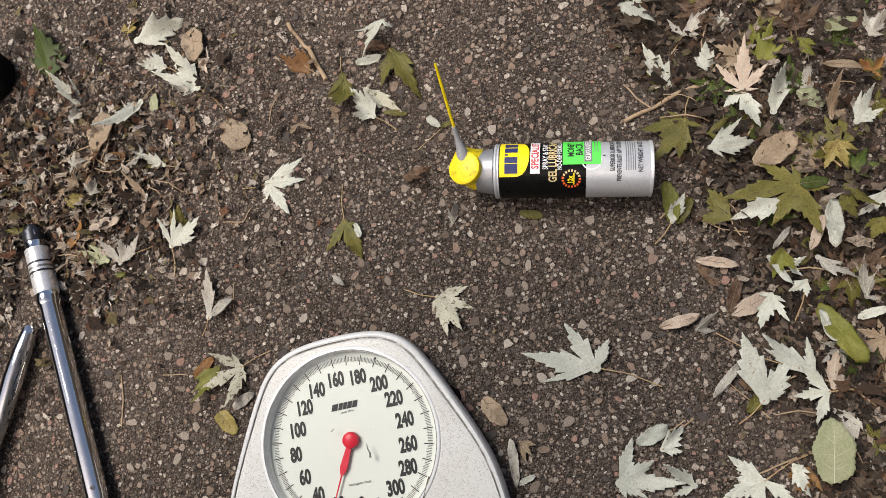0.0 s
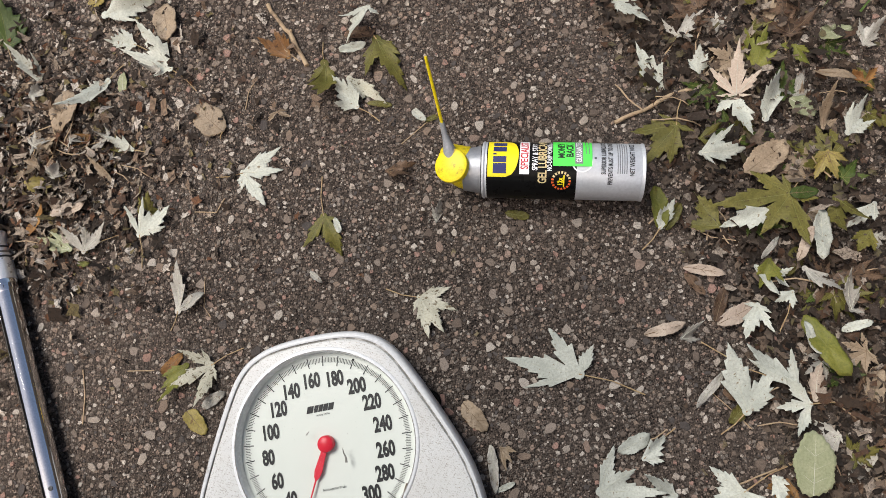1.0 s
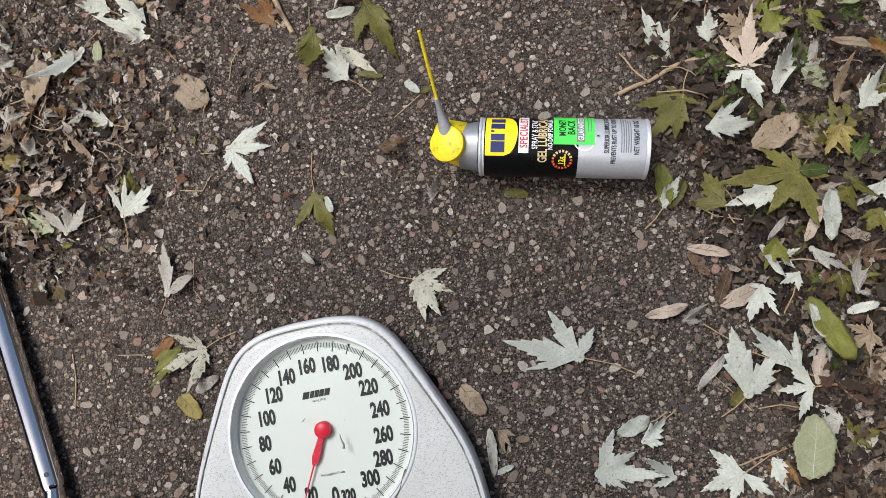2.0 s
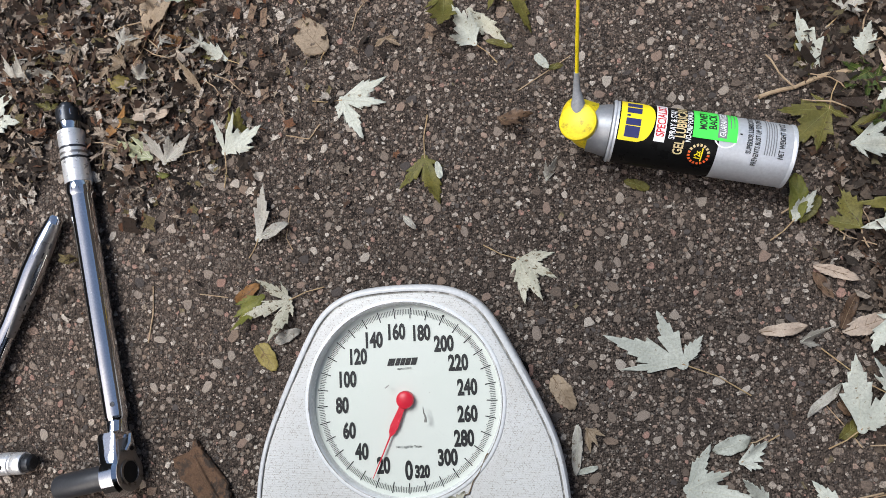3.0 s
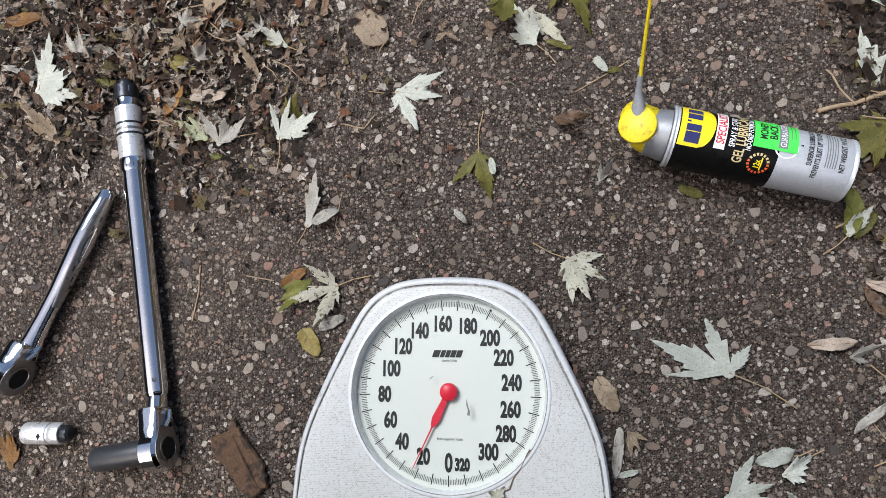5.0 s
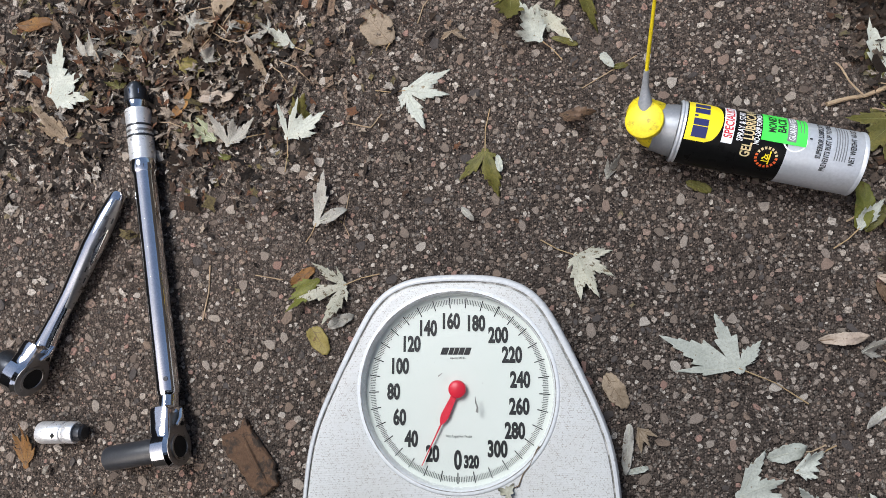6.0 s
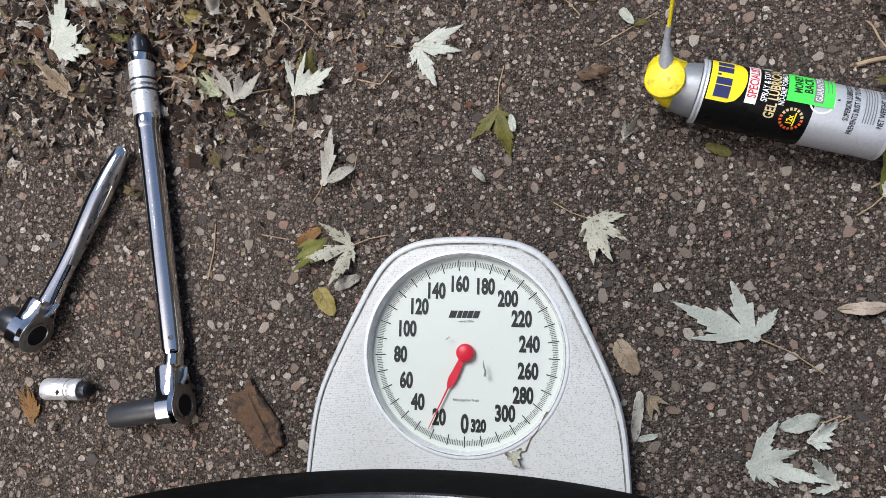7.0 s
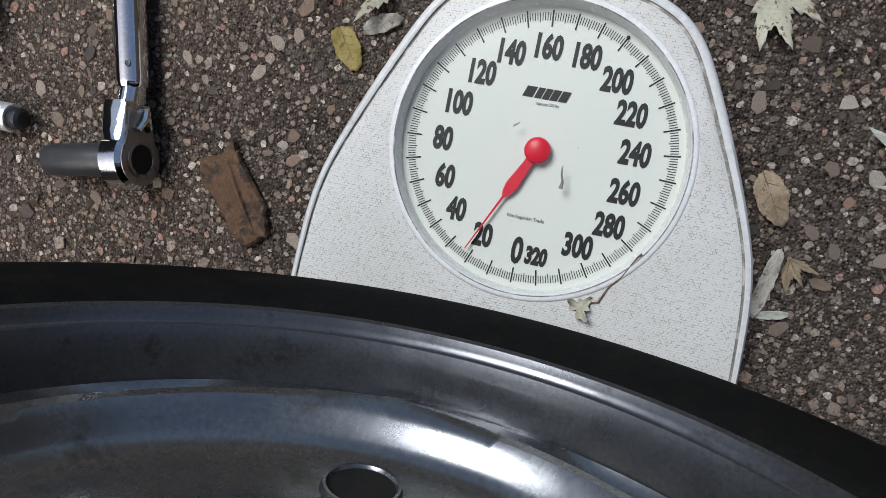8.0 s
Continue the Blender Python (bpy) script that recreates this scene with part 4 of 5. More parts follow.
part("block", turned(lathe([(0, 0), (0.028, 0), (0.034, 0.005), (0.036, 0.02), (0.033, 0.034), (0.024, 0.041), (0, 0.043)], 40), pose(0, 0, 0)), RUBBER, block)


# ---------------------------------------------------------------- fallen leaves
LEAF_WORDS = {"white": "pale silver underside", "spotted": "cream with dark spots", "grey": "dried grey", "olive": "olive green", "green": "yellow-green", "dark": "dark green",
              "pale": "pale green", "tan": "dry tan", "pink": "pinkish tan", "brown": "dry brown", "orange": "orange-brown", "yellow": "yellowed"}


def drape(x, y, length, rng, curl):
    """Height of a leaf above its lowest point: waves, rolled margins and a lifted tip."""
    w = rng["w"]
    u, v = x / length, y / length
    h = 0.10 * math.sin(3.1 * u + w[0]) * math.cos(2.7 * v + w[1]) + 0.05 * math.sin(7 * u + w[2]) * math.sin(6 * v + w[3])
    h += 0.9 * (v - 0.1 * w[4]) ** 2 * (0.5 + w[5]) + 0.35 * max(0, u - 0.5) ** 2 * w[6]
    a, r2 = math.atan2(v, u), u * u + v * v
    h += 0.30 * r2 * math.sin(3 * a + w[0]) + 0.22 * r2 * math.sin(7 * a + w[1]) + 0.16 * w[4] * u + 0.14 * (w[5] - 0.5) * v
    return 1.9 * curl * length * h


def blade(radius_at, length, seed, curl, lift, n=180, rings=7):
    """A leaf blade as rings round its heart; radius_at(angle) is its margin."""
    rnd = random.Random(seed)
    rng = {"w": [rnd.uniform(0, 6) for _ in range(4)] + [rnd.uniform(-1, 1), rnd.random(), rnd.uniform(-0.5, 2)]}
    pts = [(0.0, 0.0)]
    for k in range(1, rings + 1):
        f = (k / rings) ** 0.8
        for j in range(n):
            a = 2 * math.pi * j / n
            r = radius_at(a) * f
            pts.append((r * math.cos(a), r * math.sin(a)))
    hs = [drape(x, y, length, rng, curl) for x, y in pts]
    low = min(hs)
    shift = lift - low
    bm = bmesh.new()
    vs = [bm.verts.new((x, y, h + shift)) for (x, y), h in zip(pts, hs)]
    for j in range(n):
        bm.faces.new((vs[0], vs[1 + j], vs[1 + (j + 1) % n]))
        for k in range(rings - 1):
            a, b = 1 + k * n, 1 + (k + 1) * n
            bm.faces.new((vs[a + j], vs[b + j], vs[b + (j + 1) % n], vs[a + (j + 1) % n]))
    return bm, lambda x, y: drape(x, y, length, rng, curl) + shift


def finish_leaf(ob, bm, height, ribs, col, stalk, m):
    b = part("blade", bm, LEAF[col], ob)
    so = b.modifiers.new("thickness", "SOLIDIFY")
    so.thickness, so.offset = 0.00035, 0
    vein = VEIN_GREEN if col in ("olive", "green", "dark") else VEIN if col in ("white", "spotted", "pale", "grey", "pink") else VEIN_DARK
    for ang, length in ribs:
        pts = [(length * f * math.cos(ang), length * f * math.sin(ang)) for f in (0.0, 0.2, 0.4, 0.6, 0.8, 0.97)]
        part("rib", tube([(x, y, height(x, y) + 0.0001) for x, y in pts], [0.00030, 0.00026, 0.00022, 0.00018, 0.00014, 0.0001], 5), vein, b)
    if stalk:
        end = m.to_3x3().inverted() @ Vector((*stalk, 0))
        z0 = height(0, 0)
        zg = max(0.0012, z0 * 0.4)
        mid = end * 0.5 + Vector((-end.y, end.x, 0)) * 0.05
        part("stalk", tube([(0, 0, z0), (mid.x, mid.y, (z0 + zg) / 2), (end.x, end.y, zg)], [0.0007, 0.0005, 0.0007], 6), STALK, ob)


def cut_leaf(x, y, lobes, col, seed, curl=0.25, layer=0, stalk=None, m=None):
    """A silver maple leaf round its stalk's end; each lobe is (degrees, length, half width as a share of the length)."""
    rnd = random.Random(seed * 7 + 1)
    arms = [(radians(a), ln, w, rnd.uniform(0, 1), rnd.randint(3, 4)) for a, ln, w in lobes]
    length = max(ln for _, ln, *_ in arms)
    bites = [(rnd.uniform(-3, 3), rnd.uniform(0.02, 0.08)) for _ in range(2)]

    def half_width(f, wide, phase, teeth):
        """A narrow foot, the broadest part past the middle, forward teeth and a point."""
        if f < 0.46:
            return 0.80 * wide * (0.30 + 1.52 * max(f, 0))
        left = (1 - f) / 0.54
        saw = (left * teeth + 0.35 * phase) % 1.0
        return 0.80 * wide * left * (1.42 - 0.86 * saw)

    def radius_at(a):
        best = 0.07 * length
        for ang, ln, wide, phase, teeth in arms:
            d = math.atan2(math.sin(a - ang), math.cos(a - ang))
            if abs(d) > 1.2:
                continue
            c, s = math.cos(d), abs(math.sin(d))
            for k in range(72, 3, -1):
                r = ln * k / 72
                if r <= best:
                    break
                if r * s <= half_width(r * c / ln, wide, phase + (0.6 if d > 0 else 0), teeth) * ln:
                    best = r
                    break
        for at, deep in bites:
            d = abs(math.atan2(math.sin(a - at), math.cos(a - at)))
            if d < 0.12:
                best *= 1 - deep * 3 * (1 - d / 0.12)
        return best

    m = m or pose(x, y, 0)
    ob = thing("maple_leaf", f"{LEAF_WORDS[col]} fallen silver maple leaf" + (" in the leaf heap" if layer else " on the asphalt"), "leaf", m, group="fallen leaves")
    bm, height = blade(radius_at, length, seed, curl, 0.0006 + 0.0035 * layer, n=216)
    finish_leaf(ob, bm, height, [(a, ln) for a, ln, *_ in arms], col, stalk, m)
    return ob


def maple_leaf(x, y, heading, length, col, seed, lobes=5, curl=0.25, layer=0, wide=1.0, side=0.74):
    """A leaf of the common shape, its middle lobe towards the heading."""
    rnd = random.Random(seed * 7 + 1)
    side *= rnd.uniform(0.85, 1.1)
    spread = [(0, 1.0), (47, side), (-47, side)] + ([(100, 0.55), (-100, 0.55)] if lobes == 5 else [(92, 0.22), (-92, 0.22)])
    arms = [(a * wide + rnd.uniform(-6, 6), length * sh * rnd.uniform(0.88, 1.08), rnd.uniform(0.17, 0.24)) for a, sh in spread]
    return cut_leaf(x, y, arms, col, seed, curl, layer, m=pose(x, y, 0, 0, 0, heading))


def oval_leaf(x, y, heading, length, ratio, col, seed, curl=0.2, layer=0, stalk=None):
    rnd = random.Random(seed * 5 + 2)
    wave = rnd.uniform(0, 6)
    h, w = length / 2, length * ratio / 2

    def radius_at(a):
        # measured from the middle: an oval with a pointed tip and a notched margin
        r = h * w / math.sqrt((w * math.cos(a)) ** 2 + (h * math.sin(a)) ** 2)
        point = 1 + 0.10 * max(0, math.cos(a)) ** 9
        return r * point * (1 + 0.035 * math.sin(23 * a + wave) + 0.05 * math.sin(5 * a + wave))

    c = Vector((math.cos(radians(heading)), math.sin(radians(heading)))) * h
    m = pose(x + c.x, y + c.y, 0, 0, 0, heading)
    ob = thing("oval_leaf", f"{LEAF_WORDS[col]} fallen oval leaf" + (" in the leaf heap" if layer else " on the asphalt"), "leaf", m, group="fallen leaves")
    bm, height = blade(radius_at, length, seed, curl, 0.0006 + 0.0035 * layer, n=72, rings=6)
    b = part("blade", bm, LEAF[col], ob)
    so = b.modifiers.new("thickness", "SOLIDIFY")
    so.thickness, so.offset = 0.00035, 0
    vein = VEIN_GREEN if col in ("olive", "green") else VEIN if col in ("white", "spotted", "pale", "grey") else VEIN_DARK
    xs = [-h + length * f for f in (0.02, 0.25, 0.5, 0.75, 0.95)]
    part("rib", tube([(p, 0, height(p, 0) + 0.0001) for p in xs], [0.0004, 0.00034, 0.00028, 0.0002, 0.0001], 5), vein, b)
    for k in (1, 2, 3):
        for s in (1, -1):
            p0, p1 = -h + length * 0.22 * k, -h + length * (0.22 * k + 0.15)
            q = s * w * 0.75 * math.sqrt(max(0.05, 1 - (p1 / h) ** 2))
            part("rib", tube([(p0, 0, height(p0, 0) + 0.0001), (p1, q, height(p1, q) + 0.0001)], [0.0002, 0.0001], 4), vein, b)
    if stalk:
        end = m.to_3x3().inverted() @ Vector((*stalk, 0)) + Vector((-h, 0, 0))
        part("stalk", tube([(-h, 0, height(-h, 0)), ((end.x - h) / 2, end.y / 2 + 0.001, height(-h, 0) * 0.6 + 0.0006), (end.x, end.y, 0.001)], [0.0008, 0.0006, 0.0008], 6), STALK, ob)
    return ob


def twig(points, r, lift=0.0):
    rnd = random.Random(len(points) + int(points[0][0] * 1000))
    pts = []
    for (x0, y0), (x1, y1) in zip(points, points[1:]):
        for f in (0, 0.33, 0.66):
            pts.append((x0 + (x1 - x0) * f + rnd.uniform(-r, r) * 0.4, y0 + (y1 - y0) * f + rnd.uniform(-r, r) * 0.4, lift + r * 1.02 + rnd.uniform(0, r * 0.3)))
    pts.append((*points[-1], lift * 0.5 + r))
    o = Vector((pts[0][0], pts[0][1], 0))
    ob = thing("twig", "thin dry brown twig lying on the asphalt", "twig", Matrix.Translation(o), group="twigs")
    part("stem", tube([Vector(p) - o for p in pts], [r * rnd.uniform(0.8, 1.1) for _ in pts], 8), TWIG, ob)
    if r > 0.002:
        k = len(pts) // 2
        p = Vector(pts[k]) - o
        part("knot", tube([p, p + Vector((0.003, 0.002, 0.002))], [r * 0.9, r * 0.5], 7), TWIG, ob)
    return ob


cut_leaf(-0.0559, 0.2930, ((23, 0.0538, 0.17), (-9, 0.0474, 0.19), (-64, 0.0506, 0.17), (-102, 0.0198, 0.3),), "white", 301, 0.12, 0, stalk=(-0.031, 0.002))
cut_leaf(0.1091, 0.1216, ((8, 0.0345, 0.2), (-30, 0.0412, 0.17), (-65, 0.045, 0.2), (-87, 0.0438, 0.18), (-125, 0.0168, 0.25),), "spotted", 302, 0.15, 0, stalk=(-0.033, 0.016))
cut_leaf(0.2460, 0.0191, ((157, 0.0748, 0.16), (111, 0.0544, 0.2), (52, 0.0324, 0.24), (-177, 0.057, 0.1),), "white", 303, 0.14, 0, stalk=(0.056, -0.030))
cut_leaf(-0.1146, 0.0964, ((143, 0.0379, 0.15), (109, 0.0197, 0.16), (-163, 0.0549, 0.15), (-112, 0.0434, 0.2), (-75, 0.0175, 0.2),), "spotted", 304, 0.2, 1, stalk=(0.035, 0.011))
cut_leaf(-0.1425, 0.1017, ((-146, 0.0348, 0.22), (-166, 0.028, 0.2), (-128, 0.0417, 0.2),), "green", 305, 0.25, 0)
oval_leaf(-0.1458, 0.1140, -146, 0.0269, 0.45, "orange", 306, curl=0.4, layer=0)
oval_leaf(-0.1474, 0.0562, -55, 0.0294, 0.62, "yellow", 307, curl=0.25, layer=0)
oval_leaf(-0.1305, 0.0563, 24, 0.0266, 0.42, "grey", 308, curl=0.5, layer=0)
cut_leaf(-0.1779, 0.2493, ((69, 0.0429, 0.11), (27, 0.0487, 0.26), (104, 0.036, 0.12), (4, 0.0336, 0.16),), "white", 309, 0.2, 1, stalk=(-0.002, -0.036))
cut_leaf(-0.1739, 0.2622, ((56, 0.034, 0.3), (80, 0.0267, 0.25), (29, 0.0253, 0.25),), "olive", 310, 0.25, 0)
cut_leaf(-0.1454, 0.1595, ((79, 0.0549, 0.17), (21, 0.0322, 0.2),), "grey", 311, 0.3, 0, stalk=(-0.010, -0.019))
oval_leaf(-0.1408, 0.1599, 22, 0.0287, 0.42, "grey", 312, curl=0.4, layer=1)
oval_leaf(-0.0715, 0.3435, 128, 0.0455, 0.72, "tan", 313, curl=0.12, layer=0, stalk=(-0.005, -0.006))
cut_leaf(0.0242, 0.2265, ((-130, 0.0403, 0.2), (-74, 0.0504, 0.22), (-145, 0.0181, 0.22), (-28, 0.0212, 0.12),), "olive", 314, 0.3, 0, stalk=(0.005, 0.043))
oval_leaf(0.0365, 0.2212, -81, 0.0171, 0.4, "white", 315, curl=0.4, layer=1)
oval_leaf(0.0003, 0.1714, -48, 0.0181, 0.35, "grey", 316, curl=0.6, layer=0)
oval_leaf(0.1314, 0.0135, -60, 0.0330, 0.55, "tan", 317, curl=0.3, layer=0)
oval_leaf(0.1512, -0.0285, -96, 0.0427, 0.22, "grey", 318, curl=0.5, layer=0)
oval_leaf(0.1461, -0.0729, 15, 0.0204, 0.28, "white", 319, curl=0.4, layer=0)
cut_leaf(0.1589, -0.0347, ((-19, 0.0164, 0.2), (-59, 0.0179, 0.2), (-86, 0.0214, 0.2),), "tan", 320, 0.6, 0)
cut_leaf(-0.4450, 0.3075, ((78, 0.0631, 0.2), (31, 0.0444, 0.3), (-32, 0.0386, 0.26), (-12, 0.0508, 0.26),), "white", 321, 0.14, 3, stalk=(0.011, 0.075))
cut_leaf(-0.4511, 0.3252, ((164, 0.0359, 0.2), (99, 0.0282, 0.15), (-174, 0.0212, 0.2),), "grey", 322, 0.3, 1)
cut_leaf(-0.2550, 0.2487, ((150, 0.0434, 0.2), (130, 0.0331, 0.2), (171, 0.0243, 0.2),), "pale", 323, 0.2, 2)
cut_leaf(-0.2401, 0.2429, ((39, 0.042, 0.16), (118, 0.0346, 0.2), (67, 0.0321, 0.16), (29, 0.0259, 0.2),), "grey", 324, 0.35, 2, stalk=(0.042, 0.012))
oval_leaf(-0.2745, 0.2922, 5, 0.0373, 0.36, "pink", 325, curl=0.4, layer=2)
oval_leaf(-0.3041, 0.2738, 48, 0.0363, 0.3, "orange", 326, curl=0.5, layer=2)
oval_leaf(-0.2538, 0.2323, 5, 0.0152, 0.68, "green", 327, curl=0.2, layer=0)
oval_leaf(-0.4976, 0.3919, 1, 0.0412, 0.42, "orange", 328, curl=0.3, layer=1)
cut_leaf(-0.2008, 0.3114, ((120, 0.0402, 0.14), (118, 0.0214, 0.16), (155, 0.0158, 0.2),), "tan", 329, 0.4, 1)
cut_leaf(-0.4057, 0.3440, ((53, 0.0291, 0.2), (103, 0.0253, 0.2), (21, 0.0236, 0.2),), "grey", 330, 0.5, 2)
cut_leaf(-0.3670, 0.3107, ((157, 0.0181, 0.25), (117, 0.0157, 0.25), (33, 0.0108, 0.25),), "olive", 331, 0.4, 2)
cut_leaf(-0.4218, 0.2519, ((128, 0.0489, 0.2), (119, 0.0327, 0.2), (150, 0.0363, 0.2),), "tan", 332, 0.5, 1)
oval_leaf(-0.3513, 0.3509, 9, 0.0211, 0.4, "tan", 333, curl=0.4, layer=2)
cut_leaf(-0.2960, 0.3326, ((6, 0.0218, 0.25), (-52, 0.0203, 0.2), (-20, 0.0307, 0.2),), "yellow", 334, 0.5, 2)
cut_leaf(-0.2264, 0.3603, ((-59, 0.0223, 0.2), (-125, 0.0147, 0.2), (46, 0.0083, 0.2),), "pink", 335, 0.5, 2)
cut_leaf(-0.1909, 0.5155, ((7, 0.0677, 0.2), (-22, 0.0408, 0.14), (16, 0.036, 0.16),), "white", 336, 0.45, 0)
cut_leaf(-0.1615, 0.4720, ((153, 0.0443, 0.2), (118, 0.0241, 0.25), (-162, 0.0205, 0.2),), "white", 337, 0.3, 0, stalk=(0.013, -0.009))
cut_leaf(-0.1237, 0.4339, ((112, 0.0575, 0.22), (150, 0.0545, 0.17), (-170, 0.0228, 0.13),), "white", 338, 0.25, 0, stalk=(0.027, -0.034))
oval_leaf(-0.1227, 0.5145, -86, 0.0463, 0.62, "tan", 339, curl=0.3, layer=0)
cut_leaf(-0.1178, 0.4694, ((-23, 0.022, 0.2), (-67, 0.0247, 0.2),), "pink", 340, 0.4, 0)
cut_leaf(-0.3166, 0.5097, ((90, 0.0599, 0.42), (112, 0.0438, 0.36), (33, 0.0339, 0.3), (6, 0.0193, 0.3), (136, 0.0232, 0.3),), "dark", 341, 0.2, 0, stalk=(0.002, -0.032))
cut_leaf(-0.2819, 0.4570, ((113, 0.0426, 0.2), (110, 0.0286, 0.2), (78, 0.0284, 0.14),), "white", 342, 0.5, 0)
oval_leaf(-0.3081, 0.4500, 15, 0.0214, 0.5, "tan", 343, curl=0.4, layer=0)
oval_leaf(-0.2611, 0.3893, 64, 0.0459, 0.72, "tan", 344, curl=0.22, layer=1, stalk=(-0.000, -0.018))
cut_leaf(-0.1976, 0.4353, ((-138, 0.0556, 0.22), (-158, 0.0294, 0.26), (-113, 0.0232, 0.2),), "white", 345, 0.6, 1, stalk=(0.020, 0.018))
oval_leaf(-0.1839, 0.4171, 77, 0.0239, 0.5, "pale", 346, curl=0.3, layer=0)
cut_leaf(-0.1748, 0.3460, ((144, 0.0333, 0.26), (137, 0.0207, 0.2),), "white", 347, 0.25, 1, stalk=(0.022, -0.011))
oval_leaf(-0.1813, 0.3468, 155, 0.0253, 0.3, "olive", 348, curl=0.3, layer=0)
cut_leaf(-0.2139, 0.5419, ((11, 0.0283, 0.28), (-19, 0.0254, 0.28), (36, 0.0134, 0.3),), "yellow", 349, 0.3, 0)
cut_leaf(0.0127, 0.4137, ((138, 0.0382, 0.24), (106, 0.0329, 0.3), (88, 0.0257, 0.22),), "orange", 350, 0.3, 0)
cut_leaf(0.1121, 0.4376, ((-141, 0.0447, 0.2), (-53, 0.0195, 0.2), (174, 0.0362, 0.15),), "white", 351, 0.65, 1)
oval_leaf(0.0697, 0.4051, 4, 0.0289, 0.3, "white", 352, curl=0.6, layer=0)
oval_leaf(0.0796, 0.4218, -3, 0.0337, 0.4, "brown", 353, curl=0.6, layer=0)
cut_leaf(0.1126, 0.4101, ((-113, 0.0485, 0.2), (-72, 0.0751, 0.15), (-49, 0.0365, 0.22), (-78, 0.0471, 0.2),), "olive", 354, 0.3, 0, stalk=(-0.005, 0.016))
cut_leaf(0.0517, 0.3953, ((-92, 0.0648, 0.24), (-133, 0.0293, 0.2), (-70, 0.0292, 0.2),), "olive", 355, 0.45, 0, stalk=(0.002, 0.026))
cut_leaf(0.0795, 0.3351, ((117, 0.0439, 0.26), (154, 0.0278, 0.26), (95, 0.0296, 0.25),), "white", 356, 0.3, 1, stalk=(0.021, -0.020))
cut_leaf(0.0768, 0.3691, ((-47, 0.0517, 0.2), (-31, 0.0279, 0.2),), "spotted", 357, 0.45, 0)
oval_leaf(0.0910, 0.3382, -16, 0.0259, 0.25, "olive", 358, curl=0.4, layer=0)
oval_leaf(0.1367, 0.3179, -48, 0.0172, 0.5, "white", 359, curl=0.4, layer=1)
oval_leaf(0.1480, 0.3046, 10, 0.0148, 0.4, "olive", 360, curl=0.4, layer=0)
cut_leaf(0.0987, 0.2599, ((-2, 0.0335, 0.2), (-30, 0.0328, 0.2), (-53, 0.0167, 0.2),), "brown", 361, 0.6, 0)
cut_leaf(-0.0078, 0.3511, ((-147, 0.0163, 0.2), (-33, 0.0184, 0.2), (10, 0.0108, 0.2),), "tan", 362, 0.6, 0)
cut_leaf(0.1391, 0.1956, ((56, 0.0196, 0.2), (90, 0.0146, 0.2),), "grey", 363, 0.6, 0)
oval_leaf(0.2103, 0.1880, -20, 0.0234, 0.4, "olive", 364, curl=0.4, layer=0)
cut_leaf(0.3683, 0.4016, ((-68, 0.0626, 0.2), (-84, 0.041, 0.18), (-34, 0.0548, 0.12),), "white", 365, 0.25, 0)
cut_leaf(0.3911, 0.2725, ((105, 0.0633, 0.2), (119, 0.019, 0.16), (106, 0.043, 0.18),), "white", 366, 0.4, 0)
oval_leaf(0.3763, 0.3080, -77, 0.0329, 0.4, "olive", 367, curl=0.4, layer=0)
cut_leaf(0.4286, 0.2877, ((79, 0.0265, 0.34), (116, 0.018, 0.3), (54, 0.0205, 0.3),), "white", 368, 0.2, 2)
cut_leaf(0.4177, 0.3321, ((32, 0.0408, 0.2), (120, 0.023, 0.2), (-10, 0.0191, 0.22),), "grey", 369, 0.4, 1, stalk=(-0.015, -0.015))
cut_leaf(0.4537, 0.2530, ((75, 0.0551, 0.17), (121, 0.0402, 0.15), (34, 0.0375, 0.16), (167, 0.0196, 0.12), (-10, 0.0153, 0.12),), "pink", 370, 0.1, 4)
cut_leaf(0.4526, 0.2538, ((-149, 0.0261, 0.26), (-88, 0.0482, 0.22), (-68, 0.0192, 0.2),), "white", 371, 0.2, 3)
cut_leaf(0.4824, 0.2797, ((94, 0.0416, 0.24), (64, 0.0415, 0.24), (25, 0.0273, 0.24),), "green", 372, 0.2, 2)
cut_leaf(0.5240, 0.2926, ((167, 0.0169, 0.24), (-38, 0.0177, 0.24), (-90, 0.0282, 0.24),), "green", 373, 0.25, 2)
cut_leaf(0.4754, 0.2246, ((63, 0.0476, 0.24), (82, 0.0266, 0.22),), "white", 374, 0.35, 3)
cut_leaf(0.4996, 0.2431, ((79, 0.0368, 0.3), (46, 0.0238, 0.3),), "dark", 375, 0.3, 1)
cut_leaf(0.3928, 0.2381, ((177, 0.0467, 0.22), (-141, 0.0582, 0.2), (-114, 0.0436, 0.24), (-36, 0.019, 0.2), (132, 0.022, 0.2),), "olive", 376, 0.2, 2, stalk=(0.014, 0.029))
cut_leaf(0.4071, 0.2033, ((-9, 0.041, 0.3), (30, 0.0411, 0.18), (-60, 0.0174, 0.18),), "white", 377, 0.4, 4)
cut_leaf(0.4118, 0.2202, ((23, 0.024, 0.25), (-50, 0.0159, 0.25),), "olive", 378, 0.3, 2)
oval_leaf(0.4432, 0.1760, 25, 0.0482, 0.55, "tan", 379, curl=0.2, layer=3)
cut_leaf(0.4727, 0.1451, ((176, 0.0765, 0.15), (136, 0.0437, 0.2), (98, 0.0207, 0.2), (-138, 0.0503, 0.2), (-92, 0.0549, 0.2), (-22, 0.0275, 0.26),), "olive", 380, 0.18, 5, stalk=(0.024, 0.016))
oval_leaf(0.4710, 0.1450, -6, 0.0249, 0.5, "dark", 381, curl=0.2, layer=6)
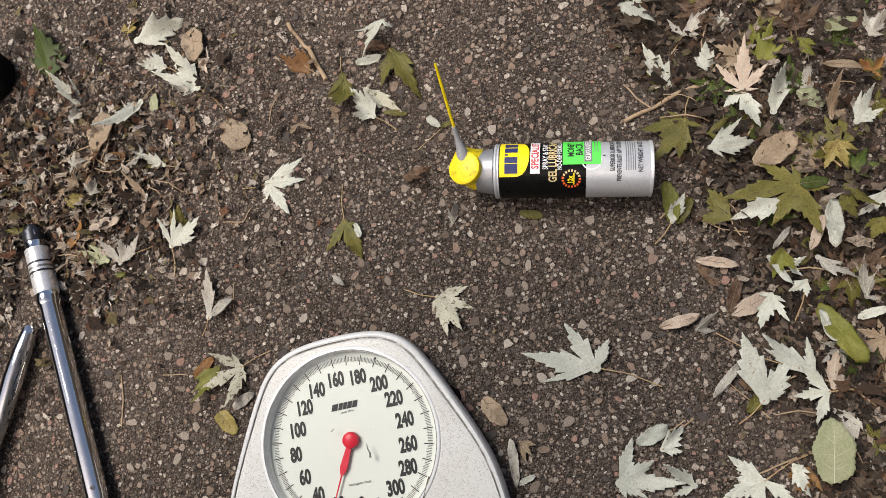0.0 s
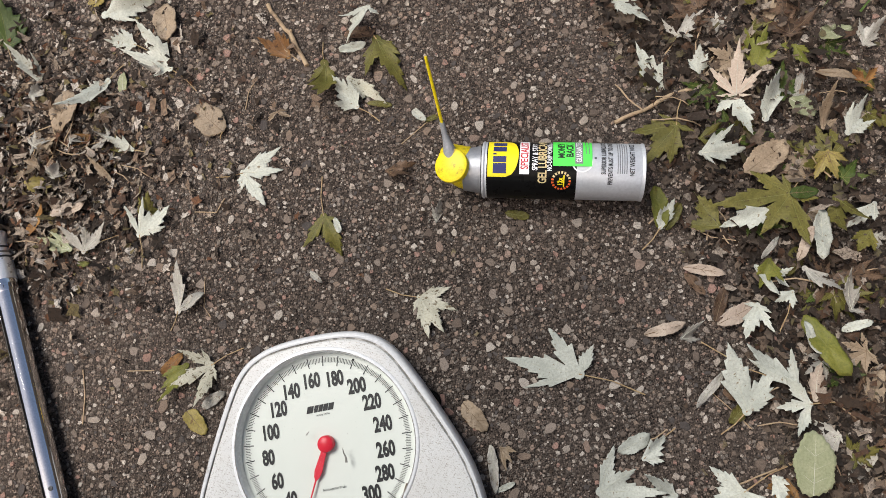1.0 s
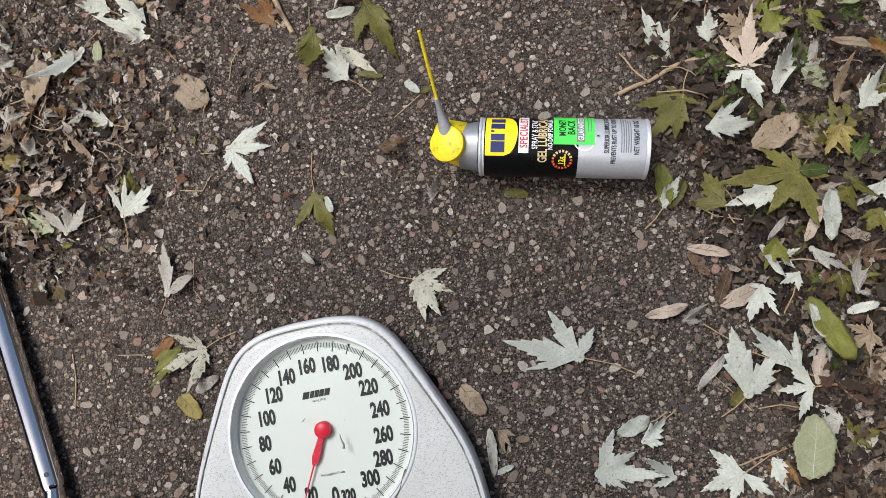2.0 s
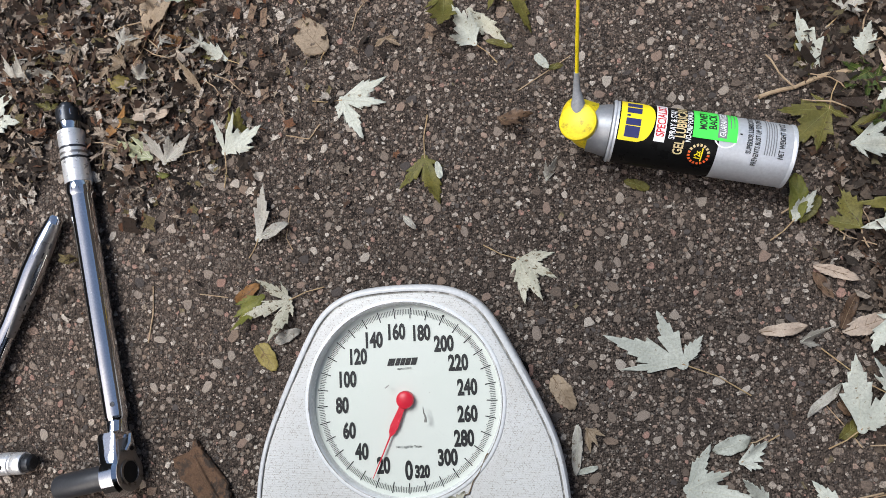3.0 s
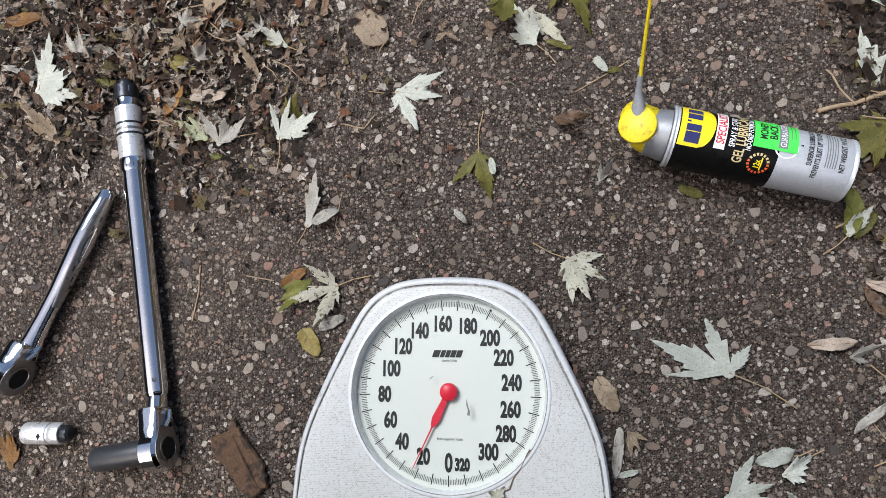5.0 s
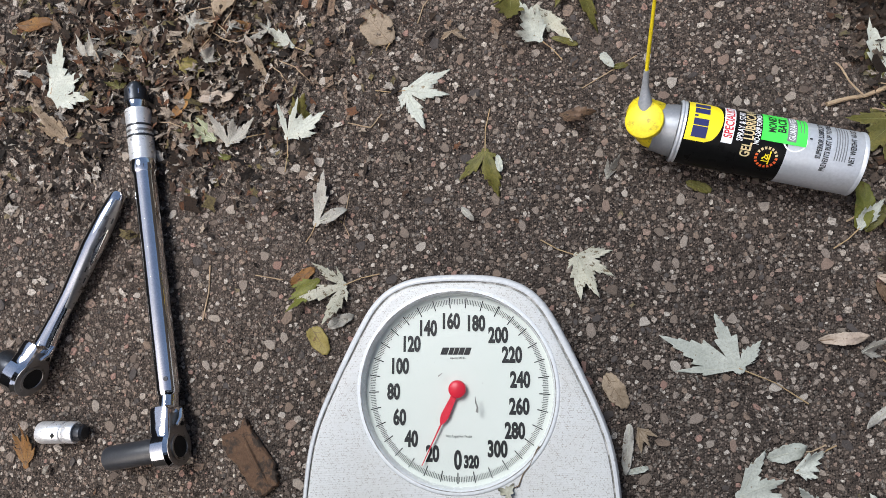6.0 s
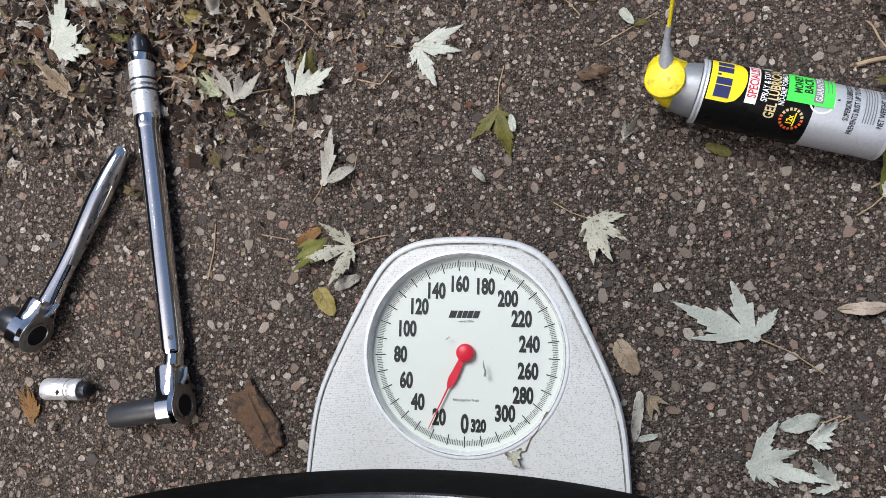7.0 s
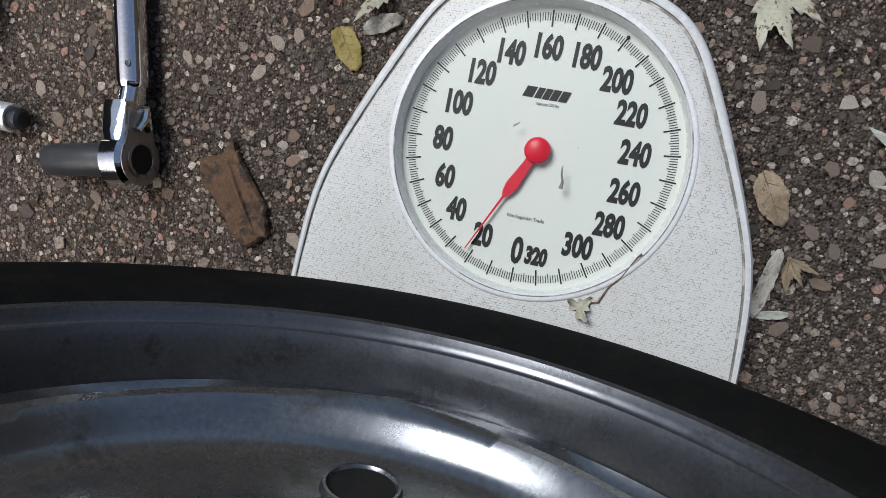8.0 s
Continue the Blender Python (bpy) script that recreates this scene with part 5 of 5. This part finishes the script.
cut_leaf(0.4507, 0.1346, ((-173, 0.0472, 0.22), (-147, 0.0286, 0.18),), "white", 382, 0.3, 3)
cut_leaf(0.3531, 0.1409, ((53, 0.0306, 0.26), (84, 0.0157, 0.26),), "white", 383, 0.3, 2, stalk=(-0.021, -0.017))
oval_leaf(0.3553, 0.1389, 87, 0.0403, 0.4, "green", 384, curl=0.4, layer=1)
oval_leaf(0.3586, 0.1386, 50, 0.0287, 0.4, "olive", 385, curl=0.4, layer=1)
cut_leaf(0.4055, 0.1307, ((110, 0.0419, 0.26), (162, 0.0325, 0.26), (108, 0.0258, 0.3),), "olive", 386, 0.25, 1)
cut_leaf(0.5399, 0.1917, ((50, 0.0435, 0.18), (14, 0.0312, 0.22), (67, 0.0303, 0.18),), "white", 387, 0.25, 4)
cut_leaf(0.5188, 0.1781, ((-167, 0.0167, 0.26), (-91, 0.0302, 0.24), (-41, 0.0212, 0.24), (-129, 0.0308, 0.24),), "yellow", 388, 0.25, 4)
cut_leaf(0.5317, 0.1848, ((109, 0.0163, 0.3), (-18, 0.0148, 0.22),), "olive", 389, 0.3, 3)
oval_leaf(0.5041, 0.2401, -48, 0.0273, 0.7, "pale", 390, curl=0.25, layer=2)
cut_leaf(0.5218, 0.2026, ((84, 0.0298, 0.26), (21, 0.0193, 0.24),), "tan", 391, 0.5, 3)
oval_leaf(0.5319, 0.2614, -32, 0.0360, 0.26, "tan", 392, curl=0.5, layer=3)
oval_leaf(0.5448, 0.2977, -1, 0.0335, 0.5, "pale", 393, curl=0.3, layer=2)
cut_leaf(0.5835, 0.2769, ((89, 0.0255, 0.25), (41, 0.0283, 0.3), (-18, 0.0125, 0.25),), "grey", 394, 0.5, 3)
cut_leaf(0.5734, 0.2393, ((132, 0.0172, 0.26), (36, 0.02, 0.26), (-68, 0.0114, 0.26),), "orange", 395, 0.45, 3)
oval_leaf(0.4819, 0.0803, 71, 0.0460, 0.36, "white", 396, curl=0.45, layer=5)
cut_leaf(0.5131, 0.1343, ((-60, 0.0339, 0.2), (-112, 0.0408, 0.22), (-48, 0.0172, 0.26),), "olive", 397, 0.3, 4)
cut_leaf(0.5460, 0.1209, ((-152, 0.0363, 0.22), (-112, 0.0187, 0.26),), "white", 398, 0.3, 3)
cut_leaf(0.5355, 0.0972, ((-168, 0.0205, 0.26), (-136, 0.0254, 0.28), (-103, 0.0215, 0.3),), "olive", 399, 0.3, 3)
oval_leaf(0.4632, 0.0833, 58, 0.0312, 0.3, "pink", 400, curl=0.5, layer=5)
oval_leaf(0.4528, 0.1082, -144, 0.0285, 0.2, "grey", 401, curl=0.5, layer=5)
cut_leaf(0.4415, 0.0902, ((-125, 0.0319, 0.3), (-88, 0.0252, 0.26),), "green", 402, 0.35, 3)
oval_leaf(0.4280, 0.0886, -74, 0.0310, 0.28, "white", 403, curl=0.5, layer=2)
cut_leaf(0.4695, 0.0749, ((-47, 0.0393, 0.2), (-71, 0.0233, 0.22),), "grey", 404, 0.35, 3)
cut_leaf(0.4424, 0.0732, ((16, 0.0164, 0.25), (-59, 0.015, 0.25),), "white", 405, 0.4, 3)
oval_leaf(0.3820, 0.0402, 16, 0.0380, 0.42, "pink", 406, curl=0.3, layer=2)
oval_leaf(0.3792, 0.0423, 58, 0.0343, 0.35, "brown", 407, curl=0.4, layer=1)
cut_leaf(0.4188, 0.0503, ((-125, 0.0352, 0.24), (-79, 0.0294, 0.16), (-43, 0.0147, 0.2), (162, 0.0123, 0.2),), "white", 408, 0.3, 3)
cut_leaf(0.4517, 0.0561, ((-161, 0.0205, 0.28), (-111, 0.017, 0.26),), "white", 409, 0.35, 4, stalk=(-0.019, -0.035))
oval_leaf(0.4562, 0.0319, -75, 0.0578, 0.36, "green", 410, curl=0.4, layer=3)
oval_leaf(0.4545, 0.0276, -89, 0.0295, 0.3, "white", 411, curl=0.5, layer=4)
cut_leaf(0.3853, -0.0405, ((95, 0.0644, 0.24), (43, 0.0496, 0.24), (11, 0.021, 0.22),), "white", 412, 0.16, 3, stalk=(-0.026, -0.017))
cut_leaf(0.4331, -0.0279, ((127, 0.0589, 0.17), (86, 0.0361, 0.15), (138, 0.0502, 0.14),), "white", 413, 0.3, 2, stalk=(-0.070, 0.055))
oval_leaf(0.3771, -0.0032, -142, 0.0403, 0.2, "grey", 414, curl=0.4, layer=1)
cut_leaf(0.4398, -0.0446, ((120, 0.0343, 0.2), (176, 0.0313, 0.2), (-127, 0.0326, 0.2),), "white", 415, 0.22, 3, stalk=(0.033, -0.006))
cut_leaf(0.4460, -0.0414, ((70, 0.0341, 0.28), (38, 0.0195, 0.26),), "pink", 416, 0.4, 2)
oval_leaf(0.3716, -0.0179, -54, 0.0153, 0.6, "brown", 417, curl=0.4, layer=1)
oval_leaf(0.3695, -0.0487, 35, 0.0244, 0.5, "olive", 418, curl=0.3, layer=1)
oval_leaf(0.4168, -0.1193, 72, 0.0520, 0.66, "pale", 419, curl=0.06, layer=6)
cut_leaf(-0.4434, -0.0819, ((94, 0.047, 0.12), (58, 0.0235, 0.14), (127, 0.0241, 0.14), (76, 0.0355, 0.16), (112, 0.0367, 0.16),), "orange", 420, 0.3, 0)
cut_leaf(0.3651, -0.1091, ((132, 0.0383, 0.2), (-170, 0.0425, 0.2), (162, 0.0248, 0.2), (-128, 0.0287, 0.25), (-46, 0.031, 0.25),), "white", 421, 0.2, 1, stalk=(0.056, 0.017))
cut_leaf(0.3924, -0.0997, ((-82, 0.0279, 0.3), (-126, 0.0058, 0.3), (-38, 0.0143, 0.3),), "white", 422, 0.3, 3)
cut_leaf(0.4045, -0.1057, ((-170, 0.0209, 0.3), (-140, 0.026, 0.3), (-81, 0.0203, 0.2),), "orange", 423, 0.35, 1)
oval_leaf(0.4831, 0.0140, 5, 0.0283, 0.3, "white", 424, curl=0.4, layer=3)
cut_leaf(0.4979, 0.0302, ((88, 0.0375, 0.16), (60, 0.0245, 0.2), (-26, 0.0117, 0.25),), "grey", 425, 0.4, 3)
cut_leaf(0.2417, -0.0888, ((61, 0.0472, 0.16), (23, 0.04, 0.24), (-9, 0.0642, 0.13), (-39, 0.0288, 0.2), (-81, 0.0148, 0.3),), "white", 426, 0.25, 0)
cut_leaf(0.3060, -0.1022, ((133, 0.0376, 0.16), (114, 0.0229, 0.2), (-165, 0.0229, 0.2),), "white", 427, 0.3, 1)
oval_leaf(0.2660, -0.0573, 17, 0.0321, 0.45, "white", 428, curl=0.4, layer=0)
cut_leaf(0.2863, -0.0661, ((33, 0.0319, 0.3), (-17, 0.019, 0.28),), "white", 429, 0.3, 1, stalk=(0.035, 0.021))
oval_leaf(0.3150, 0.0434, 4, 0.0370, 0.3, "pink", 430, curl=0.6, layer=0)
cut_leaf(0.3456, 0.0337, ((30, 0.0238, 0.2), (-13, 0.0205, 0.2),), "grey", 431, 0.6, 0)
oval_leaf(0.3648, 0.0991, -20, 0.0377, 0.28, "pink", 432, curl=0.5, layer=1)
oval_leaf(0.3661, 0.0937, -63, 0.0256, 0.4, "brown", 433, curl=0.5, layer=0)
twig([(-0.002, 0.481), (0.011, 0.453), (0.021, 0.434), (0.032, 0.398)], 0.0026)
twig([(0.337, 0.257), (0.369, 0.264), (0.397, 0.273), (0.420, 0.275)], 0.0022)
twig([(0.420, 0.275), (0.444, 0.299), (0.455, 0.309)], 0.0014)
twig([(0.544, 0.344), (0.527, 0.310), (0.520, 0.289)], 0.0011)
twig([(0.536, 0.346), (0.524, 0.317), (0.517, 0.290)], 0.0011)
twig([(0.360, -0.104), (0.393, -0.097), (0.424, -0.090)], 0.0009)
twig([(0.270, -0.053), (0.302, -0.051), (0.314, -0.045)], 0.0007)
twig([(0.007, 0.427), (0.024, 0.406)], 0.0008)
twig([(-0.256, 0.119), (-0.256, 0.091), (-0.261, 0.063)], 0.0008)
twig([(-0.207, 0.108), (-0.178, 0.103)], 0.0006)
twig([(-0.112, 0.189), (-0.117, 0.158), (-0.111, 0.146)], 0.0005)
twig([(0.119, 0.286), (0.171, 0.316)], 0.0006)
twig([(-0.044, 0.365), (-0.038, 0.384), (-0.031, 0.392)], 0.0007)
twig([(0.360, -0.017), (0.377, -0.041), (0.388, -0.058)], 0.0006)
twig([(-0.115, 0.262), (-0.091, 0.256), (-0.080, 0.270)], 0.0008)
twig([(-0.338, 0.352), (-0.339, 0.320)], 0.0012)


# the rest of the heap along the drive's edge
hrnd = random.Random(77)
for k in range(120):
    hy = hrnd.uniform(-0.16, 0.60)
    hx = 0.415 + 0.02 * math.sin(9 * hy) + abs(hrnd.gauss(0, 0.085)) + (0.03 if hy < 0.12 else 0)
    hue = hrnd.choice(("olive", "olive", "dark", "dark", "grey", "tan", "tan", "brown", "brown", "brown", "brown"))
    if hrnd.random() < 0.7:
        maple_leaf(hx, hy, hrnd.uniform(0, 360), hrnd.uniform(0.022, 0.048), hue, 200 + k, lobes=hrnd.choice((3, 5, 5)), curl=hrnd.uniform(0.15, 0.36), layer=hrnd.choice((0, 0, 1, 1)), side=hrnd.uniform(0.6, 0.9))
    else:
        oval_leaf(hx, hy, hrnd.uniform(0, 360), hrnd.uniform(0.02, 0.042), hrnd.uniform(0.25, 0.6), hue, 200 + k, curl=hrnd.uniform(0.15, 0.4), layer=hrnd.choice((0, 0, 1)))
# crumpled leaves and loose stems in the heap round the wrench's grip
for k in range(30):
    hx, hy = hrnd.gauss(-0.335, 0.075), hrnd.gauss(0.345, 0.05)
    if abs(hx + 0.345 + (hy - 0.3085) * -0.19) < 0.04 and hy < 0.33:
        continue
    hue = hrnd.choice(("tan", "tan", "grey", "grey", "brown", "brown", "brown", "orange"))
    maple_leaf(hx, hy, hrnd.uniform(0, 360), hrnd.uniform(0.013, 0.026), hue, 400 + k, lobes=hrnd.choice((3, 5)), curl=hrnd.uniform(0.5, 0.9), layer=hrnd.choice((1, 1, 2, 3)), side=hrnd.uniform(0.6, 0.9))
for k in range(44):
    if k < 20:
        hx, hy = hrnd.gauss(-0.30, 0.07), hrnd.gauss(0.36, 0.05)
    else:
        hx, hy = hrnd.uniform(0.36, 0.54), hrnd.uniform(-0.1, 0.4)
    a, ln = hrnd.uniform(0, 6.28), hrnd.uniform(0.018, 0.05)
    dx, dy = ln * math.cos(a), ln * math.sin(a)
    twig([(hx, hy), (hx + dx * 0.5 - dy * 0.08, hy + dy * 0.5 + dx * 0.08), (hx + dx, hy + dy)], hrnd.uniform(0.0005, 0.0009), hrnd.uniform(0.004, 0.012))


def ragged(outline, rough, seed):
    rnd = random.Random(seed)
    out = []
    for (x0, y0), (x1, y1) in zip(outline, outline[1:] + outline[:1]):
        out += [(x0 + (x1 - x0) * f + rnd.uniform(-rough, rough), y0 + (y1 - y0) * f + rnd.uniform(-rough, rough)) for f in (0, 0.25, 0.5, 0.75)]
    return out


# bark piece and the dry scrap on the scale
bark = thing("bark_piece", "flat brown piece of bark lying on the asphalt", "bark", pose(-0.195, -0.065, 0))
part("slab", prism(ragged([(-0.0377, 0.0153), (-0.0190, 0.0260), (-0.0152, 0.0349), (-0.0066, 0.0227), (0.0170, -0.0079), (0.0216, -0.0255), (0.0145, -0.0345), (0.0039, -0.0384), (-0.0068, -0.0283), (-0.0170, -0.0161), (-0.0348, 0.0036)], 0.0014, 8), 0.0004, 0.0062, 0.0018), BARK, bark)
part("ridge", tube([(-0.016, 0.020, 0.0052), (-0.008, 0.004, 0.0060), (0.004, -0.016, 0.0058), (0.014, -0.030, 0.0052)], [0.0012, 0.0022, 0.0024, 0.001], 7), BARK, bark)
scrap = thing("leaf_scrap", "dried curled leaf scrap with a thin dark stem on the scale", "leaf", pose(0.045, -0.082, SCALE_TOP + 0.0012))
part("stem", tube([(0.0265, 0.0350, 0.0014), (0.0245, 0.0325, 0.0010), (0.0180, 0.0190, 0.0012), (0.0125, 0.0120, 0.0008), (0.0085, 0.0020, 0.0016), (0.002, 0.000, 0.002)], [0.0008, 0.0005, 0.0004, 0.0005, 0.0006, 0.0004], 6), VEIN_DARK, scrap)
bm, _ = blade(lambda a: 0.0058 * (1 + 0.35 * math.sin(3 * a + 1) + 0.25 * math.sin(7 * a)), 0.02, 5, 0.9, 0.0004, n=40, rings=5)
part("blade", turned(bm, pose(-0.001, -0.003, 0, 0, 0, 40)), LEAF["spotted"], scrap)


# ---------------------------------------------------------------- litter, grass and road stones
def flake_cloud(count, spot, seed, small, large, material):
    """Crumpled leaf crumbs as loose bent flakes; spot(rnd) gives a place and a height."""
    rnd = random.Random(seed)
    verts, faces = [], []
    for _ in range(count):
        x, y, z = spot(rnd)
        s = rnd.uniform(small, large) * (0.5 + rnd.random())
        a, tilt, lean = rnd.uniform(0, 6.28), rnd.gauss(0, 0.38), rnd.gauss(0, 0.38)
        e = rnd.uniform(0.2, 0.75)
        n = rnd.choice((7, 8, 9, 10, 11))
        bend = rnd.uniform(-0.6, 0.6) / s
        first = len(verts)
        pts = [(0.0, 0.0)] + [(s * f * math.cos(6.283 * k / n), s * e * f * math.sin(6.283 * k / n)) for k, f in enumerate(rnd.uniform(0.8, 1.15) if i % 2 else rnd.uniform(0.35, 0.8) for i in range(n))]
        hs = [bend * u * u + tilt * u + lean * v for u, v in pts]
        low = min(hs)
        for (u, v), h in zip(pts, hs):
            verts.append((x + u * math.cos(a) - v * math.sin(a), y + u * math.sin(a) + v * math.cos(a), z + h - low))
        faces += [(first, first + 1 + k, first + 1 + (k + 1) % n) for k in range(n)]
    me = bpy.data.meshes.new("leaf_litter")
    me.from_pydata(verts, [], faces)
    me.materials.append(material)
    return me


def left_heap(rnd):
    x, y = rnd.gauss(-0.335, 0.085), rnd.gauss(0.335, 0.065)
    if rnd.random() < 0.35:
        x, y = rnd.gauss(-0.33, 0.14), rnd.gauss(0.40, 0.10)
    d = math.hypot((x + 0.34) / 0.12, (y - 0.33) / 0.09)
    near_wrench = abs(x + 0.345 + (y - 0.3085) * -0.19) < 0.024 and y < 0.318
    if near_wrench:
        y += 0.10
    return x, y, rnd.uniform(0.0004, 0.002 + 0.010 * math.exp(-d * d))


def right_heap(rnd):
    y = rnd.uniform(-0.20, 0.62)
    edge = 0.37 - 0.05 * max(0, min(1, (y - 0.25) / 0.2)) + (0.03 if y < 0.1 else 0)
    x = edge + abs(rnd.gauss(0, 0.13))
    return x, y, rnd.uniform(0.0004, 0.002 + 0.012 * min(1, (x - edge) / 0.12))


def scattered(rnd):
    return rnd.uniform(-0.55, 0.45), rnd.uniform(-0.15, 0.66), 0.0006


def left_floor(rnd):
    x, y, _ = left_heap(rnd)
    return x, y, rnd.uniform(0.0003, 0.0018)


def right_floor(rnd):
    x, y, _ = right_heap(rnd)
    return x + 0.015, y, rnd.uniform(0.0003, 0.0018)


# the two floor layers are soil that also paints shade between the leaves
for spot, count, seed, large, material, words in (
        (left_heap, 5200, 11, 0.0082, LITTER_MIX, "crumbled brown and tan leaf litter in a heap"), (right_heap, 3600, 12, 0.0082, LITTER_DARK, "crumbled dry leaf litter under fallen leaves"),
        (scattered, 200, 13, 0.0055, LITTER, "scattered dry leaf crumbs on asphalt"), (left_floor, 1800, 14, 0.0090, GAP_SOIL, "near-black soil crumbs painting shade into gaps under the litter"),
        (right_floor, 3600, 15, 0.0090, GAP_SOIL, "near-black soil crumbs painting shade into gaps under the leaves")):
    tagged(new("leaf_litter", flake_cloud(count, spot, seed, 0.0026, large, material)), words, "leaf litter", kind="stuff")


def grass_tuft():
    rnd = random.Random(4)
    bm = bmesh.new()
    for _ in range(90):
        x, y = rnd.gauss(0.592, 0.022), rnd.gauss(0.372, 0.022)
        a, ln = rnd.uniform(0, 6.28), rnd.uniform(0.015, 0.04)
        dx, dy = math.cos(a), math.sin(a)
        prev = None
        for k in range(5):
            f = k / 4
            c = Vector((x + dx * ln * f * 0.8, y + dy * ln * f * 0.8, 0.004 + ln * 0.5 * math.sin(f * 2.2)))
            w = 0.0011 * (1 - f) + 0.0001
            cur = (bm.verts.new(c + Vector((-dy * w, dx * w, 0))), bm.verts.new(c + Vector((dy * w, -dx * w, 0))))
            if prev:
                bm.faces.new((prev[0], prev[1], cur[1], cur[0]))
            prev = cur
    return bm


tagged(new("grass", mesh_of(grass_tuft(), "grass", GRASS)), "short dark green grass blades at the leaf heap", "grass", kind="stuff")


def stone_points(rnd, n, flat):
    """Rings of one road stone: foot, shoulder and worn top."""
    long = rnd.uniform(0.62, 1.0)
    base = []
    for k in range(n):
        a, f = 6.283 * (k + rnd.uniform(-0.34, 0.34)) / n, rnd.uniform(0.72, 1.16)
        base.append((f * math.cos(a), f * long * math.sin(a)))
    tip, lean = rnd.uniform(-0.10, 0.10), rnd.uniform(-0.10, 0.10)
    pts = [(x, y, -0.4) for x, y in base] + [(x * 0.96, y * 0.96, flat * 0.75 + tip * x + lean * y) for x, y in base] + [(x * 0.80, y * 0.80, flat + tip * x + lean * y + rnd.uniform(-0.03, 0.03)) for x, y in base]
    faces = [(a + k, a + (k + 1) % n, a + n + (k + 1) % n, a + n + k) for a in (0, n) for k in range(n)] + [tuple(range(2 * n, 3 * n))]
    return pts, faces


def lay_stones():
    rnd = random.Random(21)
    cell = 0.012
    taken = {}
    laid = []

    def free(x, y, r):
        i, j = int(x // cell), int(y // cell)
        for a in range(i - 1, i + 2):
            for b in range(j - 1, j + 2):
                for px, py, pr in taken.get((a, b), ()):
                    if (px - x) ** 2 + (py - y) ** 2 < (0.80 * (pr + r)) ** 2:
                        return False
        return True

    for r0, r1, tries in ((0.0044, 0.0070, 900), (0.0030, 0.0045, 4200), (0.0019, 0.0030, 15000), (0.0008, 0.0018, 34000)):
        for _ in range(tries):
            x, y, r = rnd.uniform(-0.62, 0.64), rnd.uniform(-0.24, 0.72), rnd.uniform(r0, r1)
            if free(x, y, r):
                taken.setdefault((int(x // cell), int(y // cell)), []).append((x, y, r))
                laid.append((x, y, r))
    return laid


LAID = lay_stones()
srnd = random.Random(5)
single = [s for s in LAID if s[2] > 0.0044 and abs(s[0] + 0.02) < 0.36 and -0.11 < s[1] < 0.36][:300]
kept = set(single)
shapes = []
for _ in range(10):
    pts, faces = stone_points(srnd, 7, 0.13)
    me = bpy.data.meshes.new("stone")
    me.from_pydata(pts, [], faces)
    me.materials.append(STONE_ONE)
    shapes.append(me)
for x, y, r in single:
    ob = new("stone", srnd.choice(shapes))
    ob.matrix_world = Matrix.Translation((x, y, 0)) @ Matrix.Rotation(srnd.uniform(0, 6.28), 4, "Z") @ Matrix.Diagonal((r, r, r, 1))
    ob.parent = ground
verts, faces = [], []
for x, y, r in LAID:
    if (x, y, r) in kept:
        continue
    pts, fs = stone_points(srnd, srnd.choice((5, 6)) if r > 0.002 else 5, srnd.uniform(0.08, 0.32))
    first, a = len(verts), srnd.uniform(0, 6.28)
    ca, sa = r * math.cos(a), r * math.sin(a)
    verts += [(x + u * ca - v * sa, y + u * sa + v * ca, h * r) for u, v, h in pts]
    faces += [tuple(first + k for k in f) for f in fs]
me = bpy.data.meshes.new("road_stones")
me.from_pydata(verts, [], faces)
me.materials.append(STONES)
rest = new("road_stones", me)
rest.parent = ground
tagged(rest, "small stones set in the asphalt", kind="stuff")
